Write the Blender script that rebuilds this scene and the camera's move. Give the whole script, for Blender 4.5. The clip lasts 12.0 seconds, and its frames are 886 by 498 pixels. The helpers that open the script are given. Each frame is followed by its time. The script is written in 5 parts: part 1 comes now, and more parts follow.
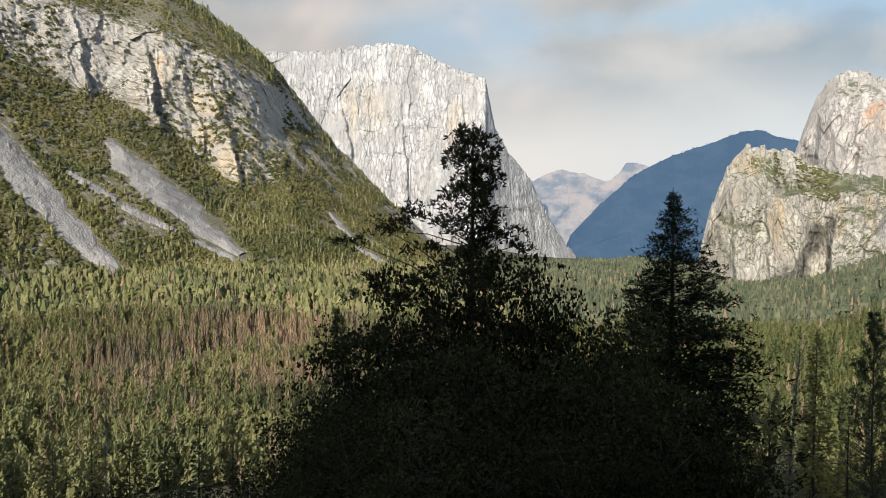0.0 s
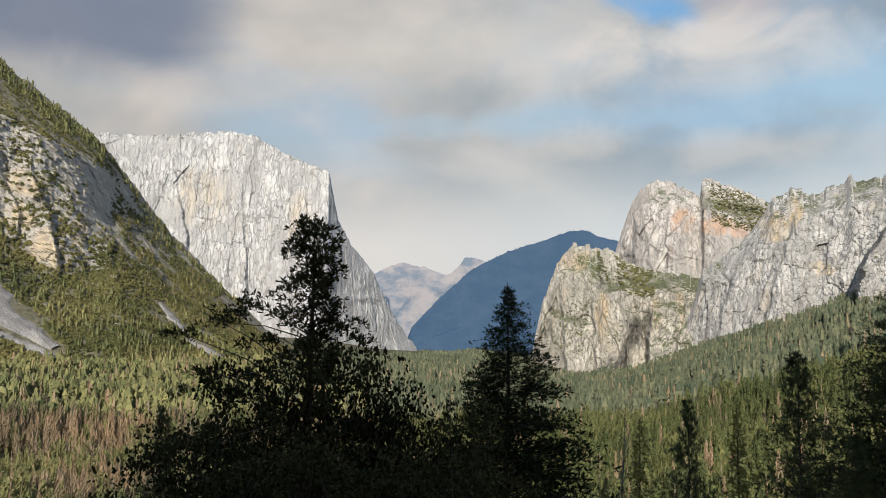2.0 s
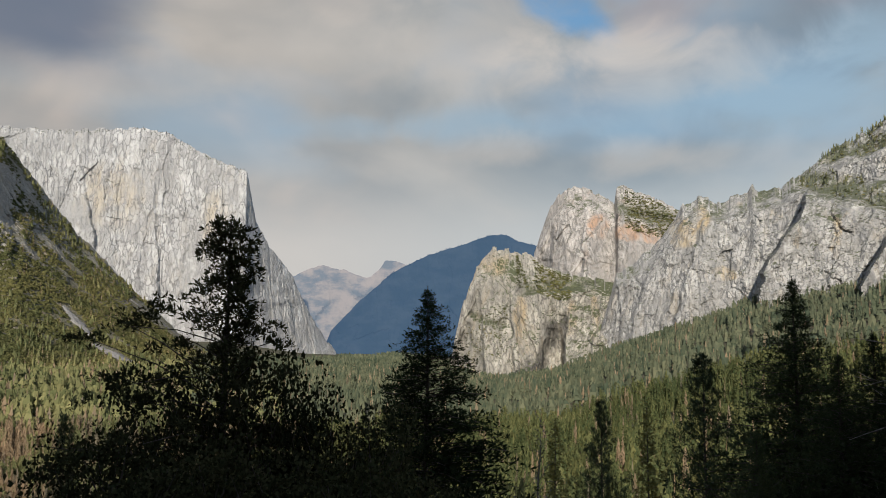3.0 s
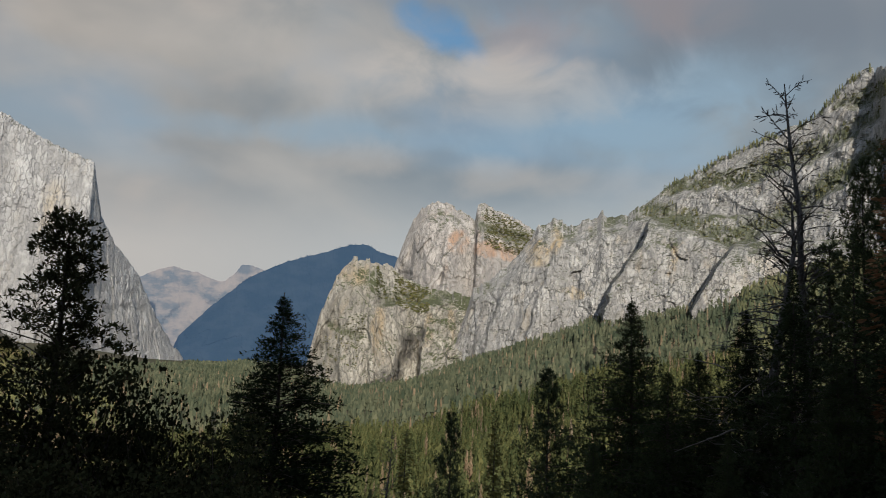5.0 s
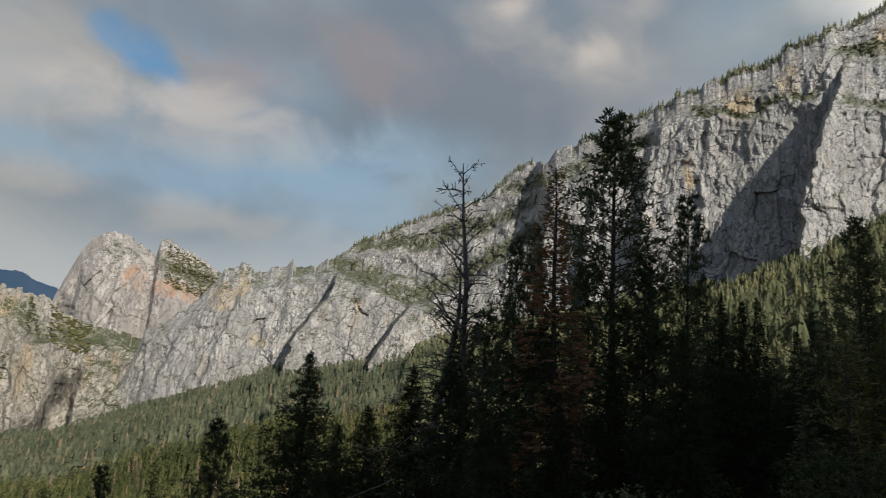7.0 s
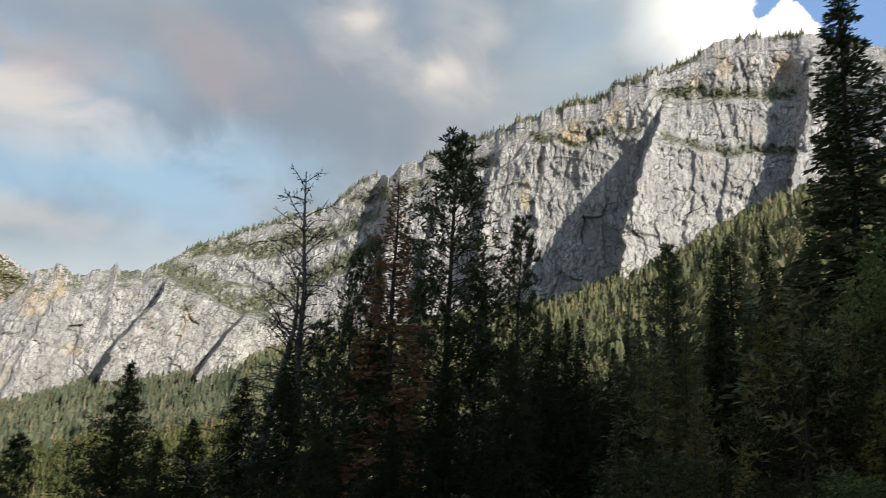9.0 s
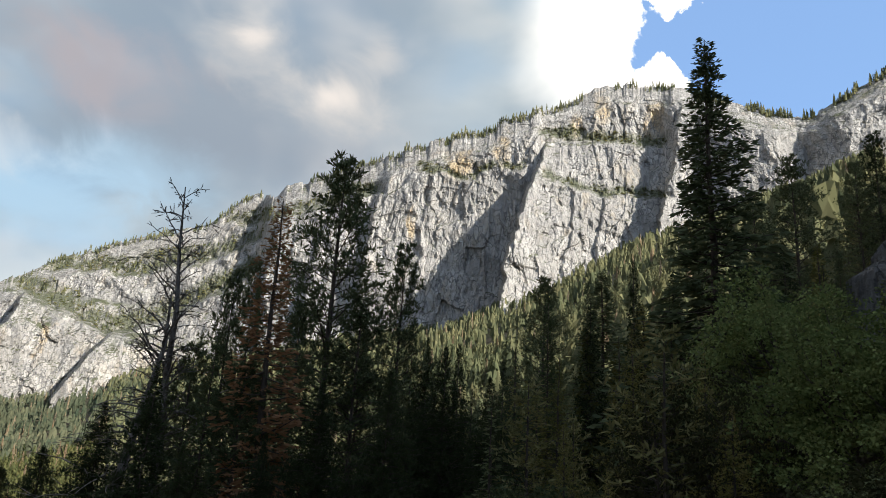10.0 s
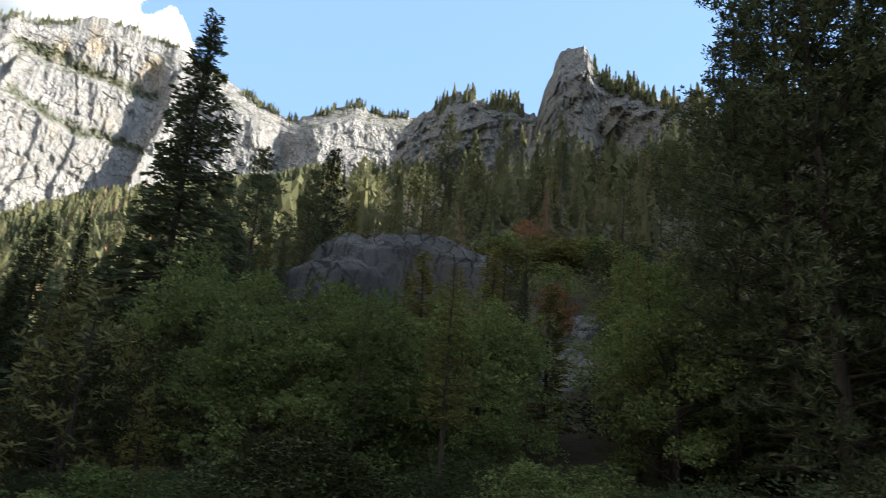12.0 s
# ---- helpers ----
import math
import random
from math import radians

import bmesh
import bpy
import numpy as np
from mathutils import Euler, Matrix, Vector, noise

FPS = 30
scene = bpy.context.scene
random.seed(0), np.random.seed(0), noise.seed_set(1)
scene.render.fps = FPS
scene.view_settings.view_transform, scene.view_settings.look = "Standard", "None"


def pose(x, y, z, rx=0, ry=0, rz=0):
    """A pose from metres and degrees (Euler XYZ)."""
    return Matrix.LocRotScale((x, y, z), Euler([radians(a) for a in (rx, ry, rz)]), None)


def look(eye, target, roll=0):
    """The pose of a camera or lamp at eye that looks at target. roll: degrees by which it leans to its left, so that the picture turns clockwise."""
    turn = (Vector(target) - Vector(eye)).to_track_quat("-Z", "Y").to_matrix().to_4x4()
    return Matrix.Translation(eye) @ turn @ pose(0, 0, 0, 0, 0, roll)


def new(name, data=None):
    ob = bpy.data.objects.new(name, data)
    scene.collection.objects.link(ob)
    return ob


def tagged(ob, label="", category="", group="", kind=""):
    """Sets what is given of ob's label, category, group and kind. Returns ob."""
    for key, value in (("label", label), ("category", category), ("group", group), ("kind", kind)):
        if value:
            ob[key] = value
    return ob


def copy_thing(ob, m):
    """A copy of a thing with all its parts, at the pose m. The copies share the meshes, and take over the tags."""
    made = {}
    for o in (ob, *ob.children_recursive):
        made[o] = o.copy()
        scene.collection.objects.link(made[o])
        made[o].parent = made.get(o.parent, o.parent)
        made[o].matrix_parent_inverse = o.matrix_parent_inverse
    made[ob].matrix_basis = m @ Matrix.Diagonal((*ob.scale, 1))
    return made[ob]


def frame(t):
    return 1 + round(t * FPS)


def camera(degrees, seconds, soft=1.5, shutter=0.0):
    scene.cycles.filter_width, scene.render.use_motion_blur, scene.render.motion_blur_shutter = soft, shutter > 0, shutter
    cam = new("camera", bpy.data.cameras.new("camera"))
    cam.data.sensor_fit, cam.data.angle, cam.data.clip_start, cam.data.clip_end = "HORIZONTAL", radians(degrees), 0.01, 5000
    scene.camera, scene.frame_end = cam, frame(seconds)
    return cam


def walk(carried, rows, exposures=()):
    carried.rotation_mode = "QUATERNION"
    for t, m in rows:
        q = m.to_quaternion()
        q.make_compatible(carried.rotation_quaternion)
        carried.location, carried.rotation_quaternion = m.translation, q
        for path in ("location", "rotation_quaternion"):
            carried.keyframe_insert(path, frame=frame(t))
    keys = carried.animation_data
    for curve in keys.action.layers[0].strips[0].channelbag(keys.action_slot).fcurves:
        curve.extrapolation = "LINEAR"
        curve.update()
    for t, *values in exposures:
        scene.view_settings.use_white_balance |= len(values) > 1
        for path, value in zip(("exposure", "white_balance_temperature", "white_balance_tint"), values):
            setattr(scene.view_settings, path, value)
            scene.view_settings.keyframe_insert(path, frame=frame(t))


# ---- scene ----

# ---- camera: a hand-held turn on the spot, eye 1.6 m over the viewpoint ----
EYE = 1.6
TURNS = [  # seconds, yaw, pitch, roll
    (0, 0, -1.71, 0), (0.5, -3.25, 0.67, -0.01), (1, -5.62, 2.41, 0.74), (1.5, -8.93, 3.72, 0.17), (2, -12.35, 5.54, -0.31), (2.5, -14.78, 5.64, -0.41),
    (3, -18.58, 5.82, -0.2), (3.2, -20.49, 5.55, -0.25), (4.8, -27.14, 6.33, -1.94), (5, -29.68, 6.86, -2.04), (5.5, -36.58, 8.05, -2.18), (6, -40.65,
    9.29, -2.22), (6.5, -44.55, 9.59, -2.84), (7, -54.31, 11.91, -3.64), (7.2, -57.42, 12.74, -3.1), (8.8, -60.82, 13.47, -2.87), (9, -66.94, 13.6,
    -3.23), (9.5, -72.81, 17.02, -2.75), (10, -76.34, 16.23, -3.33), (10.5, -78.95, 18.89, -4.1), (11, -88.68, 19.27, -3.99), (11.5, -102.46, 19.19,
    -3.21), (12, -118.8, 16.75, -4.54)]
cam = camera(62.5, 12.0, soft=0.85, shutter=0.12)
ROWS = []
for sec, yaw, pitch, roll in TURNS:
    ROWS.append((sec, pose(-0.35 * math.sin(radians(yaw)), 0.35 * math.cos(radians(yaw)), EYE, 90 + pitch, roll, yaw)))
EXPOSURES = [(0, 0.73), (0.5, 0.85), (1.2, 0.78), (3, 0.23), (5.5, -0.02), (7, 0.03), (9, 0.60), (10.5, 0.85), (11.5, 1.02), (12, 1.30)]
walk(cam, ROWS, EXPOSURES)

# ---- sun, sky and smoke ----
SUN_BEARING, SUN_HEIGHT = 204.0, 28.0


def toward(bearing, height):
    """The unit vector to a compass bearing (0 is +y, 90 is +x) and a height over the horizon, in degrees."""
    b, h = radians(bearing), radians(height)
    return Vector((math.sin(b) * math.cos(h), math.cos(b) * math.cos(h), math.sin(h)))


sun_data = bpy.data.lights.new("sun", "SUN")
sun_data.energy, sun_data.angle, sun_data.color = 5.0, radians(0.6), (1.0, 0.955, 0.87)
sun = new("sun", sun_data)
sun.matrix_world = look((0, 0, 900), Vector((0, 0, 900)) - toward(SUN_BEARING, SUN_HEIGHT))


class Nodes:
    """A short hand for node trees."""

    def __init__(self, tree):
        self.tree = tree
        self.tree.nodes.clear()

    def add(self, kind, props=None, **ins):
        n = self.tree.nodes.new(kind)
        for k, v in (props or {}).items():
            setattr(n, k, v)
        for k, v in ins.items():
            self.put(n, k.replace("_", " "), v)
        return n

    def put(self, n, key, v):
        sock = n.inputs[int(key[1:])] if key[0] == "i" and key[1:].isdigit() else n.inputs[key]
        if isinstance(v, bpy.types.NodeSocket):
            self.tree.links.new(v, sock)
        elif isinstance(v, bpy.types.Node):
            self.tree.links.new(v.outputs[0], sock)
        else:
            sock.default_value = v

    def math(self, op, a, b=0.0, c=0.0):
        n = self.add("ShaderNodeMath", {"operation": op})
        self.put(n, "i0", a), self.put(n, "i1", b), self.put(n, "i2", c)
        return n.outputs[0]

    def step(self, v, lo, hi, a=0.0, b=1.0):
        n = self.add("ShaderNodeMapRange", {"interpolation_type": "SMOOTHSTEP"})
        for k, q in enumerate((v, lo, hi, a, b)):
            self.put(n, "i%d" % k, q)
        return n.outputs[0]

    def mix(self, f, a, b, how="MIX"):
        n = self.add("ShaderNodeMix", {"data_type": "RGBA", "blend_type": how})
        self.put(n, "i0", f), self.put(n, "i6", a), self.put(n, "i7", b)
        return n.outputs[2]

    def noise(self, vec, scale, detail=4.0, rough=0.55, distort=0.0):
        n = self.add("ShaderNodeTexNoise", None, Vector=vec, Scale=scale, Detail=detail, Roughness=rough, Distortion=distort)
        return n.outputs[0]

    def stretch(self, vec, scale):
        n = self.add("ShaderNodeMapping", None, Vector=vec)
        n.inputs["Scale"].default_value = scale
        return n.outputs[0]


def rgb(r, g, b):
    return (r, g, b, 1.0)


world = bpy.data.worlds.new("smoky_sky")
scene.world = world
world.use_nodes = True
N = Nodes(world.node_tree)
way = N.add("ShaderNodeTexCoord").outputs["Generated"]
xyz = N.add("ShaderNodeSeparateXYZ", None, Vector=way)
bearing = N.math("DEGREES", N.math("ARCTAN2", xyz.outputs[0], xyz.outputs[1]))
height = N.math("DEGREES", N.math("ARCSINE", xyz.outputs[2]))
sky = N.add("ShaderNodeTexSky", {"sky_type": "NISHITA", "sun_disc": False, "sun_elevation": radians(SUN_HEIGHT),
                                 "sun_rotation": radians(SUN_BEARING), "altitude": 1300.0, "air_density": 1.0, "dust_density": 1.2})
blue = N.mix(1.0, sky.outputs[0], rgb(0.098, 0.117, 0.12), "MULTIPLY")
# smoke: soft grey-blue to cream layers, flattened toward the horizon
flat = N.stretch(way, (1.0, 1.0, 1.9))
soft_n = N.noise(flat, 2.6, 5, 0.5, 0.3)
fine_n = N.noise(flat, 5.0, 4, 0.45, 0.2)
lump_n = N.noise(way, 11.0, 6, 0.6, 0.0)
smoke = N.mix(N.step(soft_n, 0.30, 0.70), rgb(0.28, 0.31, 0.335), rgb(0.44, 0.425, 0.405))
smoke = N.mix(N.math("MULTIPLY", N.step(fine_n, 0.44, 0.78), 0.5), smoke, rgb(0.60, 0.56, 0.52))
low = N.step(height, 14.0, 5.0)
smoke = N.mix(N.math("MULTIPLY", low, 0.8), smoke, rgb(0.63, 0.61, 0.585))
gap_n = N.noise(flat, 3.3, 3, 0.45, 0.2)
gaps = N.math("MULTIPLY", N.step(gap_n, 0.46, 0.70), N.step(height, 9.0, 15.0))
haze_blue = N.mix(0.55, blue, rgb(0.34, 0.455, 0.52))
smoke = N.mix(N.math("MULTIPLY", gaps, 0.55), smoke, haze_blue)
murk = N.math("MULTIPLY", N.math("MULTIPLY", N.step(bearing, 34.35, 49.45), N.step(bearing, 80.16, 64.91)), N.step(height, 15.0, 23.0))
smoke = N.mix(N.math("MULTIPLY", murk, 0.6), smoke, rgb(0.235, 0.25, 0.285))
drift_n = N.noise(N.stretch(way, (1.0, 1.0, 1.3)), 8.0, 5, 0.55, 0.5)
billow_n = N.noise(way, 17.0, 6, 0.62, 0.3)
wisp_n = N.noise(N.stretch(way, (1.0, 1.0, 1.4)), 6.0, 3, 0.45, 0.3)
smoke = N.mix(N.math("MULTIPLY", N.step(wisp_n, 0.50, 0.80), 0.4), smoke, rgb(0.72, 0.60, 0.52))
tint = N.mix(N.step(bearing, -5.47, 42.97), rgb(1.03, 1.0, 0.975), rgb(0.86, 0.985, 1.08))
smoke = N.mix(1.0, smoke, tint, "MULTIPLY")
dusk = N.math("MULTIPLY", N.step(N.math("ADD", bearing, N.math("MULTIPLY", N.math("SUBTRACT", soft_n, 0.5), 20.0)), 1.0, -9.0), N.step(height, 15.5, 19.5))
smoke = N.mix(N.math("MULTIPLY", dusk, 0.85), smoke, rgb(0.13, 0.165, 0.235))


def puff(b0, h0, wide, high, rag, hard, grain):
    """A mask for one cloud: 1 within its ragged ellipse."""
    u = N.math("MULTIPLY", N.math("SUBTRACT", bearing, b0), 1.0 / wide)
    w = N.math("MULTIPLY", N.math("SUBTRACT", height, h0), 1.0 / high)
    q = N.math("SQRT", N.math("ADD", N.math("MULTIPLY", u, u), N.math("MULTIPLY", w, w)))
    q = N.math("ADD", q, N.math("MULTIPLY", N.math("SUBTRACT", grain, 0.5), rag))
    return N.step(q, 1.0 + hard, 1.0 - hard)


# one clear hole in the smoke
hole_b = N.math("SUBTRACT", bearing, 28.2)
hole_h = N.math("SUBTRACT", height, 23.6)
hole = N.math("SQRT", N.math("ADD", N.math("POWER", N.math("MULTIPLY", hole_b, 0.27), 2.0), N.math("POWER", N.math("MULTIPLY", N.math("ADD", hole_h, N.math("MULTIPLY", hole_b, 0.33)), 0.66), 2.0)))
hole = N.step(N.math("ADD", hole, N.math("MULTIPLY", N.math("SUBTRACT", lump_n, 0.5), 2.2)), 1.35, 0.35)
CREAM, WARM, BLUE, SLATE, PINK = rgb(0.58, 0.54, 0.50), rgb(0.74, 0.665, 0.60), rgb(0.33, 0.475, 0.60), rgb(0.24, 0.262, 0.30), rgb(0.45, 0.345, 0.33)
CLOUDS = ((33.0, 27.0, 11.0, 3.0, 0.6, SLATE), (57.0, 23.0, 9.0, 4.0, 0.4, SLATE), (21.0, 15.3, 7.0, 1.3, 0.6, BLUE), (43.0, 16.0, 9.0, 2.6, 0.8, BLUE), (12.0, 15.0, 5.0, 1.0, 0.35, BLUE),
          (52.0, 19.0, 5.0, 2.0, 0.55, BLUE), (19.5, 21.8, 8.0, 3.0, 0.55, CREAM), (33.5, 18.8, 8.0, 1.8, 0.45, CREAM), (-8.0, 17.0, 8.0, 1.8, 0.35, CREAM),
          (48.0, 26.2, 4.0, 2.6, 0.35, PINK), (35.5, 23.0, 4.0, 1.6, 0.4, PINK), (58.2, 30.2, 3.2, 1.8, 0.5, CREAM), (65.2, 26.8, 3.8, 1.8, 0.6, CREAM), (69.2, 30.6, 1.6, 1.6, 0.5, CREAM),
          (58.0, 30.4, 1.4, 0.8, 0.5, WARM), (65.0, 27.0, 1.8, 0.9, 0.55, WARM), (23.1, 13.6, 3.4, 1.1, 0.45, CREAM), (36.0, 12.5, 6.0, 1.1, 0.45, CREAM), (76.5, 24.0, 1.4, 1.0, 0.7, WARM))
smoke = N.mix(hole, smoke, rgb(0.17, 0.34, 0.56))
for b0, h0, wide, high, amount, tone in CLOUDS:
    smoke = N.mix(N.math("MULTIPLY", puff(b0, h0, wide, high, 3.4, 0.8, drift_n), amount), smoke, tone)
smoke = N.mix(N.math("MULTIPLY", puff(31.4, 20.6, 6.0, 1.5, 3.0, 0.85, drift_n), 0.5), smoke, WARM)
# the sunlit plume at the smoke's edge, and clear sky past it
ragged = N.math("ADD", bearing, N.math("MULTIPLY", N.math("SUBTRACT", billow_n, 0.5), 6.0))
plume = N.step(N.math("ADD", bearing, N.math("MULTIPLY", N.math("SUBTRACT", soft_n, 0.5), 8.0)), 80.16, 88.76)
smoke = N.mix(N.math("MULTIPLY", plume, N.step(height, 18.0, 27.0)), smoke, rgb(1.15, 1.1, 1.02))
clear = N.step(ragged, 91.24, 91.74)
for b0, h0, wide, high in ((94.05, 36.46, 2.7, 2.7), (92.72, 29.09, 2.5, 1.7)):
    clear = N.math("MULTIPLY", clear, N.math("SUBTRACT", 1.0, puff(b0, h0, wide, high, 1.5, 0.05, billow_n)))
# unseen sky to the left kept clear, for bluer fill light
clear = N.math("MAXIMUM", clear, N.step(bearing, -45.0, -80.0))
# unseen thin smoke added overhead and behind, to make fill light less blue
fill_veil = N.math("MAXIMUM", N.math("MAXIMUM", N.step(bearing, 146.0, 168.0), N.step(bearing, -45.0, -80.0)), N.step(height, 44.0, 62.0))
open_sky = N.mix(N.math("MULTIPLY", fill_veil, 0.4), N.mix(0.5, blue, rgb(0.30, 0.49, 0.87)), rgb(0.47, 0.50, 0.54))
heaven = N.mix(clear, smoke, open_sky)
bg = N.add("ShaderNodeBackground", None, Color=heaven, Strength=0.85)
N.add("ShaderNodeOutputWorld", None, Surface=bg.outputs[0])

# ---- materials ----


def material(name):
    m = bpy.data.materials.new(name)
    m.use_nodes = True
    n = Nodes(m.node_tree)
    return m, n


def finish(n, color, rough, bump=None, strength=0.4, distance=1.0):
    sh = n.add("ShaderNodeBsdfPrincipled", None, Base_Color=color, Roughness=rough)
    sh.inputs["Specular IOR Level"].default_value = 0.25
    if bump is not None:
        b = n.add("ShaderNodeBump", None, Height=bump, Strength=strength, Distance=distance)
        n.put(sh, "Normal", b.outputs[0])
    n.add("ShaderNodeOutputMaterial", None, Surface=sh.outputs[0])


def granite(name, pale, dark, stain, stain_amount, streak, green, green_amount, size=1.0, cover=0.36, level=0.62, soil=None, bed=0.0028):
    """Weathered granite: pale rock in blocks, with dark upright water streaks, tan stains, cracks, and scrub on its ledges."""
    m, n = material(name)
    geo = n.add("ShaderNodeNewGeometry")
    pos = geo.outputs["Position"]
    up = n.add("ShaderNodeSeparateXYZ", None, Vector=geo.outputs["Normal"]).outputs[2]
    rust_at = n.add("ShaderNodeAttribute", {"attribute_name": "rust"}).outputs["Fac"]
    soil_at = n.add("ShaderNodeAttribute", {"attribute_name": "soil"}).outputs["Fac"]
    shade = lambda k: tuple(min(0.7, k * c) for c in pale[:3]) + (1,)
    blotch = n.noise(pos, 0.005 / size, 5, 0.6)
    grain = n.noise(pos, 0.07 / size, 7, 0.75)
    streaks = n.noise(n.stretch(pos, (0.020 / size, 0.020 / size, bed / size)), 1.0, 6, 0.62, 0.4)
    thin = n.noise(n.stretch(pos, (0.10 / size, 0.10 / size, bed * 6 / size)), 1.0, 5, 0.65, 0.3)
    facet = n.noise(n.stretch(pos, (0.026 / size, 0.026 / size, 0.016 / size)), 1.0, 7, 0.72, 0.4)
    col = n.mix(n.step(blotch, 0.38, 0.64), shade(1.08), shade(0.74))
    # joint-bounded blocks, each a little lighter or darker, with dark joints
    drift = n.add("ShaderNodeTexNoise", None, Vector=pos, Scale=0.03 / size, Detail=4.0)
    bent = n.add("ShaderNodeVectorMath", {"operation": "MULTIPLY_ADD"})
    n.put(bent, "i0", drift.outputs["Color"]), n.put(bent, "i1", (26.0 * size,) * 3), n.put(bent, "i2", pos)
    jointed = n.stretch(bent.outputs[0], (0.055 / size, 0.055 / size, (0.008 + 2.4 * bed) / size))
    cells = n.add("ShaderNodeTexVoronoi", {"feature": "F1"}, Vector=jointed, Scale=1.0)
    tone = n.add("ShaderNodeSeparateXYZ", None, Vector=cells.outputs["Color"]).outputs[0]
    col = n.mix(n.step(tone, 0.2, 0.9, 0.0, 0.55), col, shade(0.62))
    col = n.mix(n.step(facet, 0.50, 0.64, 0.0, 0.55), col, shade(0.60))
    col = n.mix(n.math("MULTIPLY", n.step(streaks, 0.53, 0.68), streak), col, dark)
    col = n.mix(n.math("MULTIPLY", n.step(thin, 0.56, 0.70), streak * 0.7), col, dark)
    tan_n = n.noise(n.stretch(pos, (0.016 / size, 0.016 / size, (0.004 + 0.3 * bed) / size)), 1.0, 5, 0.6, 0.6)
    col = n.mix(n.math("MULTIPLY", n.step(tan_n, 0.54, 0.70), stain_amount), col, stain)
    col = n.mix(n.math("MULTIPLY", rust_at, n.step(tan_n, 0.36, 0.60, 0.1, 0.95)), col, stain)
    damp_at = n.add("ShaderNodeAttribute", {"attribute_name": "damp"}).outputs["Fac"]
    col = n.mix(n.math("MULTIPLY", damp_at, n.step(streaks, 0.36, 0.58, 0.25, 1.0)), col, tuple(0.5 * c for c in dark[:3]) + (1,))
    rift = n.add("ShaderNodeTexVoronoi", {"feature": "DISTANCE_TO_EDGE"}, Vector=jointed, Scale=1.0).outputs["Distance"]
    joint = n.math("MULTIPLY", n.step(rift, 0.07, 0.02), n.step(blotch, 0.62, 0.44, 0.15, 0.75))
    col = n.mix(joint, col, dark)
    col = n.mix(n.step(grain, 0.53, 0.70, 0.0, 0.50), col, dark)
    scar = n.step(n.noise(n.stretch(pos, (0.014 / size, 0.014 / size, 0.008 / size)), 1.0, 4, 0.55, 0.3), 0.58, 0.68, 0.0, 0.6)
    col = n.mix(scar, col, shade(1.25))
    ledge = n.step(n.math("ADD", up, n.math("MULTIPLY", n.math("SUBTRACT", n.noise(pos, 0.03 / size, 5, 0.65), 0.5), 0.9)), level, level + 0.18)
    patch = n.step(n.noise(pos, 0.012 / size, 5, 0.65), cover, cover + 0.22)
    scrub = n.mix(n.step(grain, 0.40, 0.62), green, soil or tuple(0.55 * c for c in green[:3]) + (1,))
    turf = n.math("MULTIPLY", soil_at, n.step(facet, 0.60, 0.48, 0.25, 0.95))
    col = n.mix(n.math("MAXIMUM", turf, n.math("MULTIPLY", n.math("MULTIPLY", ledge, patch), green_amount)), col, scrub)
    h = n.math("ADD", n.math("MULTIPLY", thin, 0.7), n.math("ADD", n.math("MULTIPLY", grain, 1.1), n.math("MULTIPLY", streaks, 0.6)))
    h = n.math("SUBTRACT", h, n.math("MULTIPLY", joint, 0.5))
    finish(n, col, 0.88, h, 1.0, 8.0 * size)
    return m


def foliage(name, a, b, c, glow=0.25, spread=0.0):
    """Leaves or needles in three tones, told apart clump by clump and tree by tree."""
    m, n = material(name)
    isl = n.add("ShaderNodeNewGeometry").outputs["Random Per Island"]
    ob = n.add("ShaderNodeObjectInfo").outputs["Random"]
    pos = n.add("ShaderNodeNewGeometry").outputs["Position"]
    tone = n.noise(pos, 0.9 if spread == 0 else spread, 3, 0.6)
    col = n.mix(isl, a, b)
    col = n.mix(n.step(tone, 0.45, 0.7, 0.0, 0.7), col, c)
    if spread:
        col = n.mix(1.0, col, rgb(0.80, 0.81, 0.78), "MULTIPLY")
        stand = n.step(n.noise(pos, spread * 0.45, 4, 0.6), 0.32, 0.68)
        col = n.mix(1.0, col, n.mix(stand, rgb(0.70, 0.76, 0.72), rgb(1.28, 1.2, 1.1)), "MULTIPLY")
    else:
        col = n.mix(1.0, col, n.mix(ob, rgb(0.42, 0.46, 0.40), rgb(1.25, 1.22, 1.1)), "MULTIPLY")
    d = n.add("ShaderNodeBsdfDiffuse", None, Color=col)
    t = n.add("ShaderNodeBsdfTranslucent", None, Color=col)
    g = n.add("ShaderNodeMixShader")
    n.put(g, "i0", glow), n.put(g, "i1", d.outputs[0]), n.put(g, "i2", t.outputs[0])
    n.add("ShaderNodeOutputMaterial", None, Surface=g.outputs[0])
    return m


def bark(name, a, b):
    m, n = material(name)
    pos = n.add("ShaderNodeTexCoord").outputs["Object"]
    ridges = n.noise(n.stretch(pos, (5.0, 5.0, 0.9)), 1.0, 6, 0.7, 0.5)
    col = n.mix(n.step(ridges, 0.35, 0.68), a, b)
    col = n.mix(n.step(n.noise(pos, 0.5, 3, 0.5), 0.5, 0.75, 0.0, 0.5), col, a)
    finish(n, col, 0.95, ridges, 0.8, 0.06)
    return m


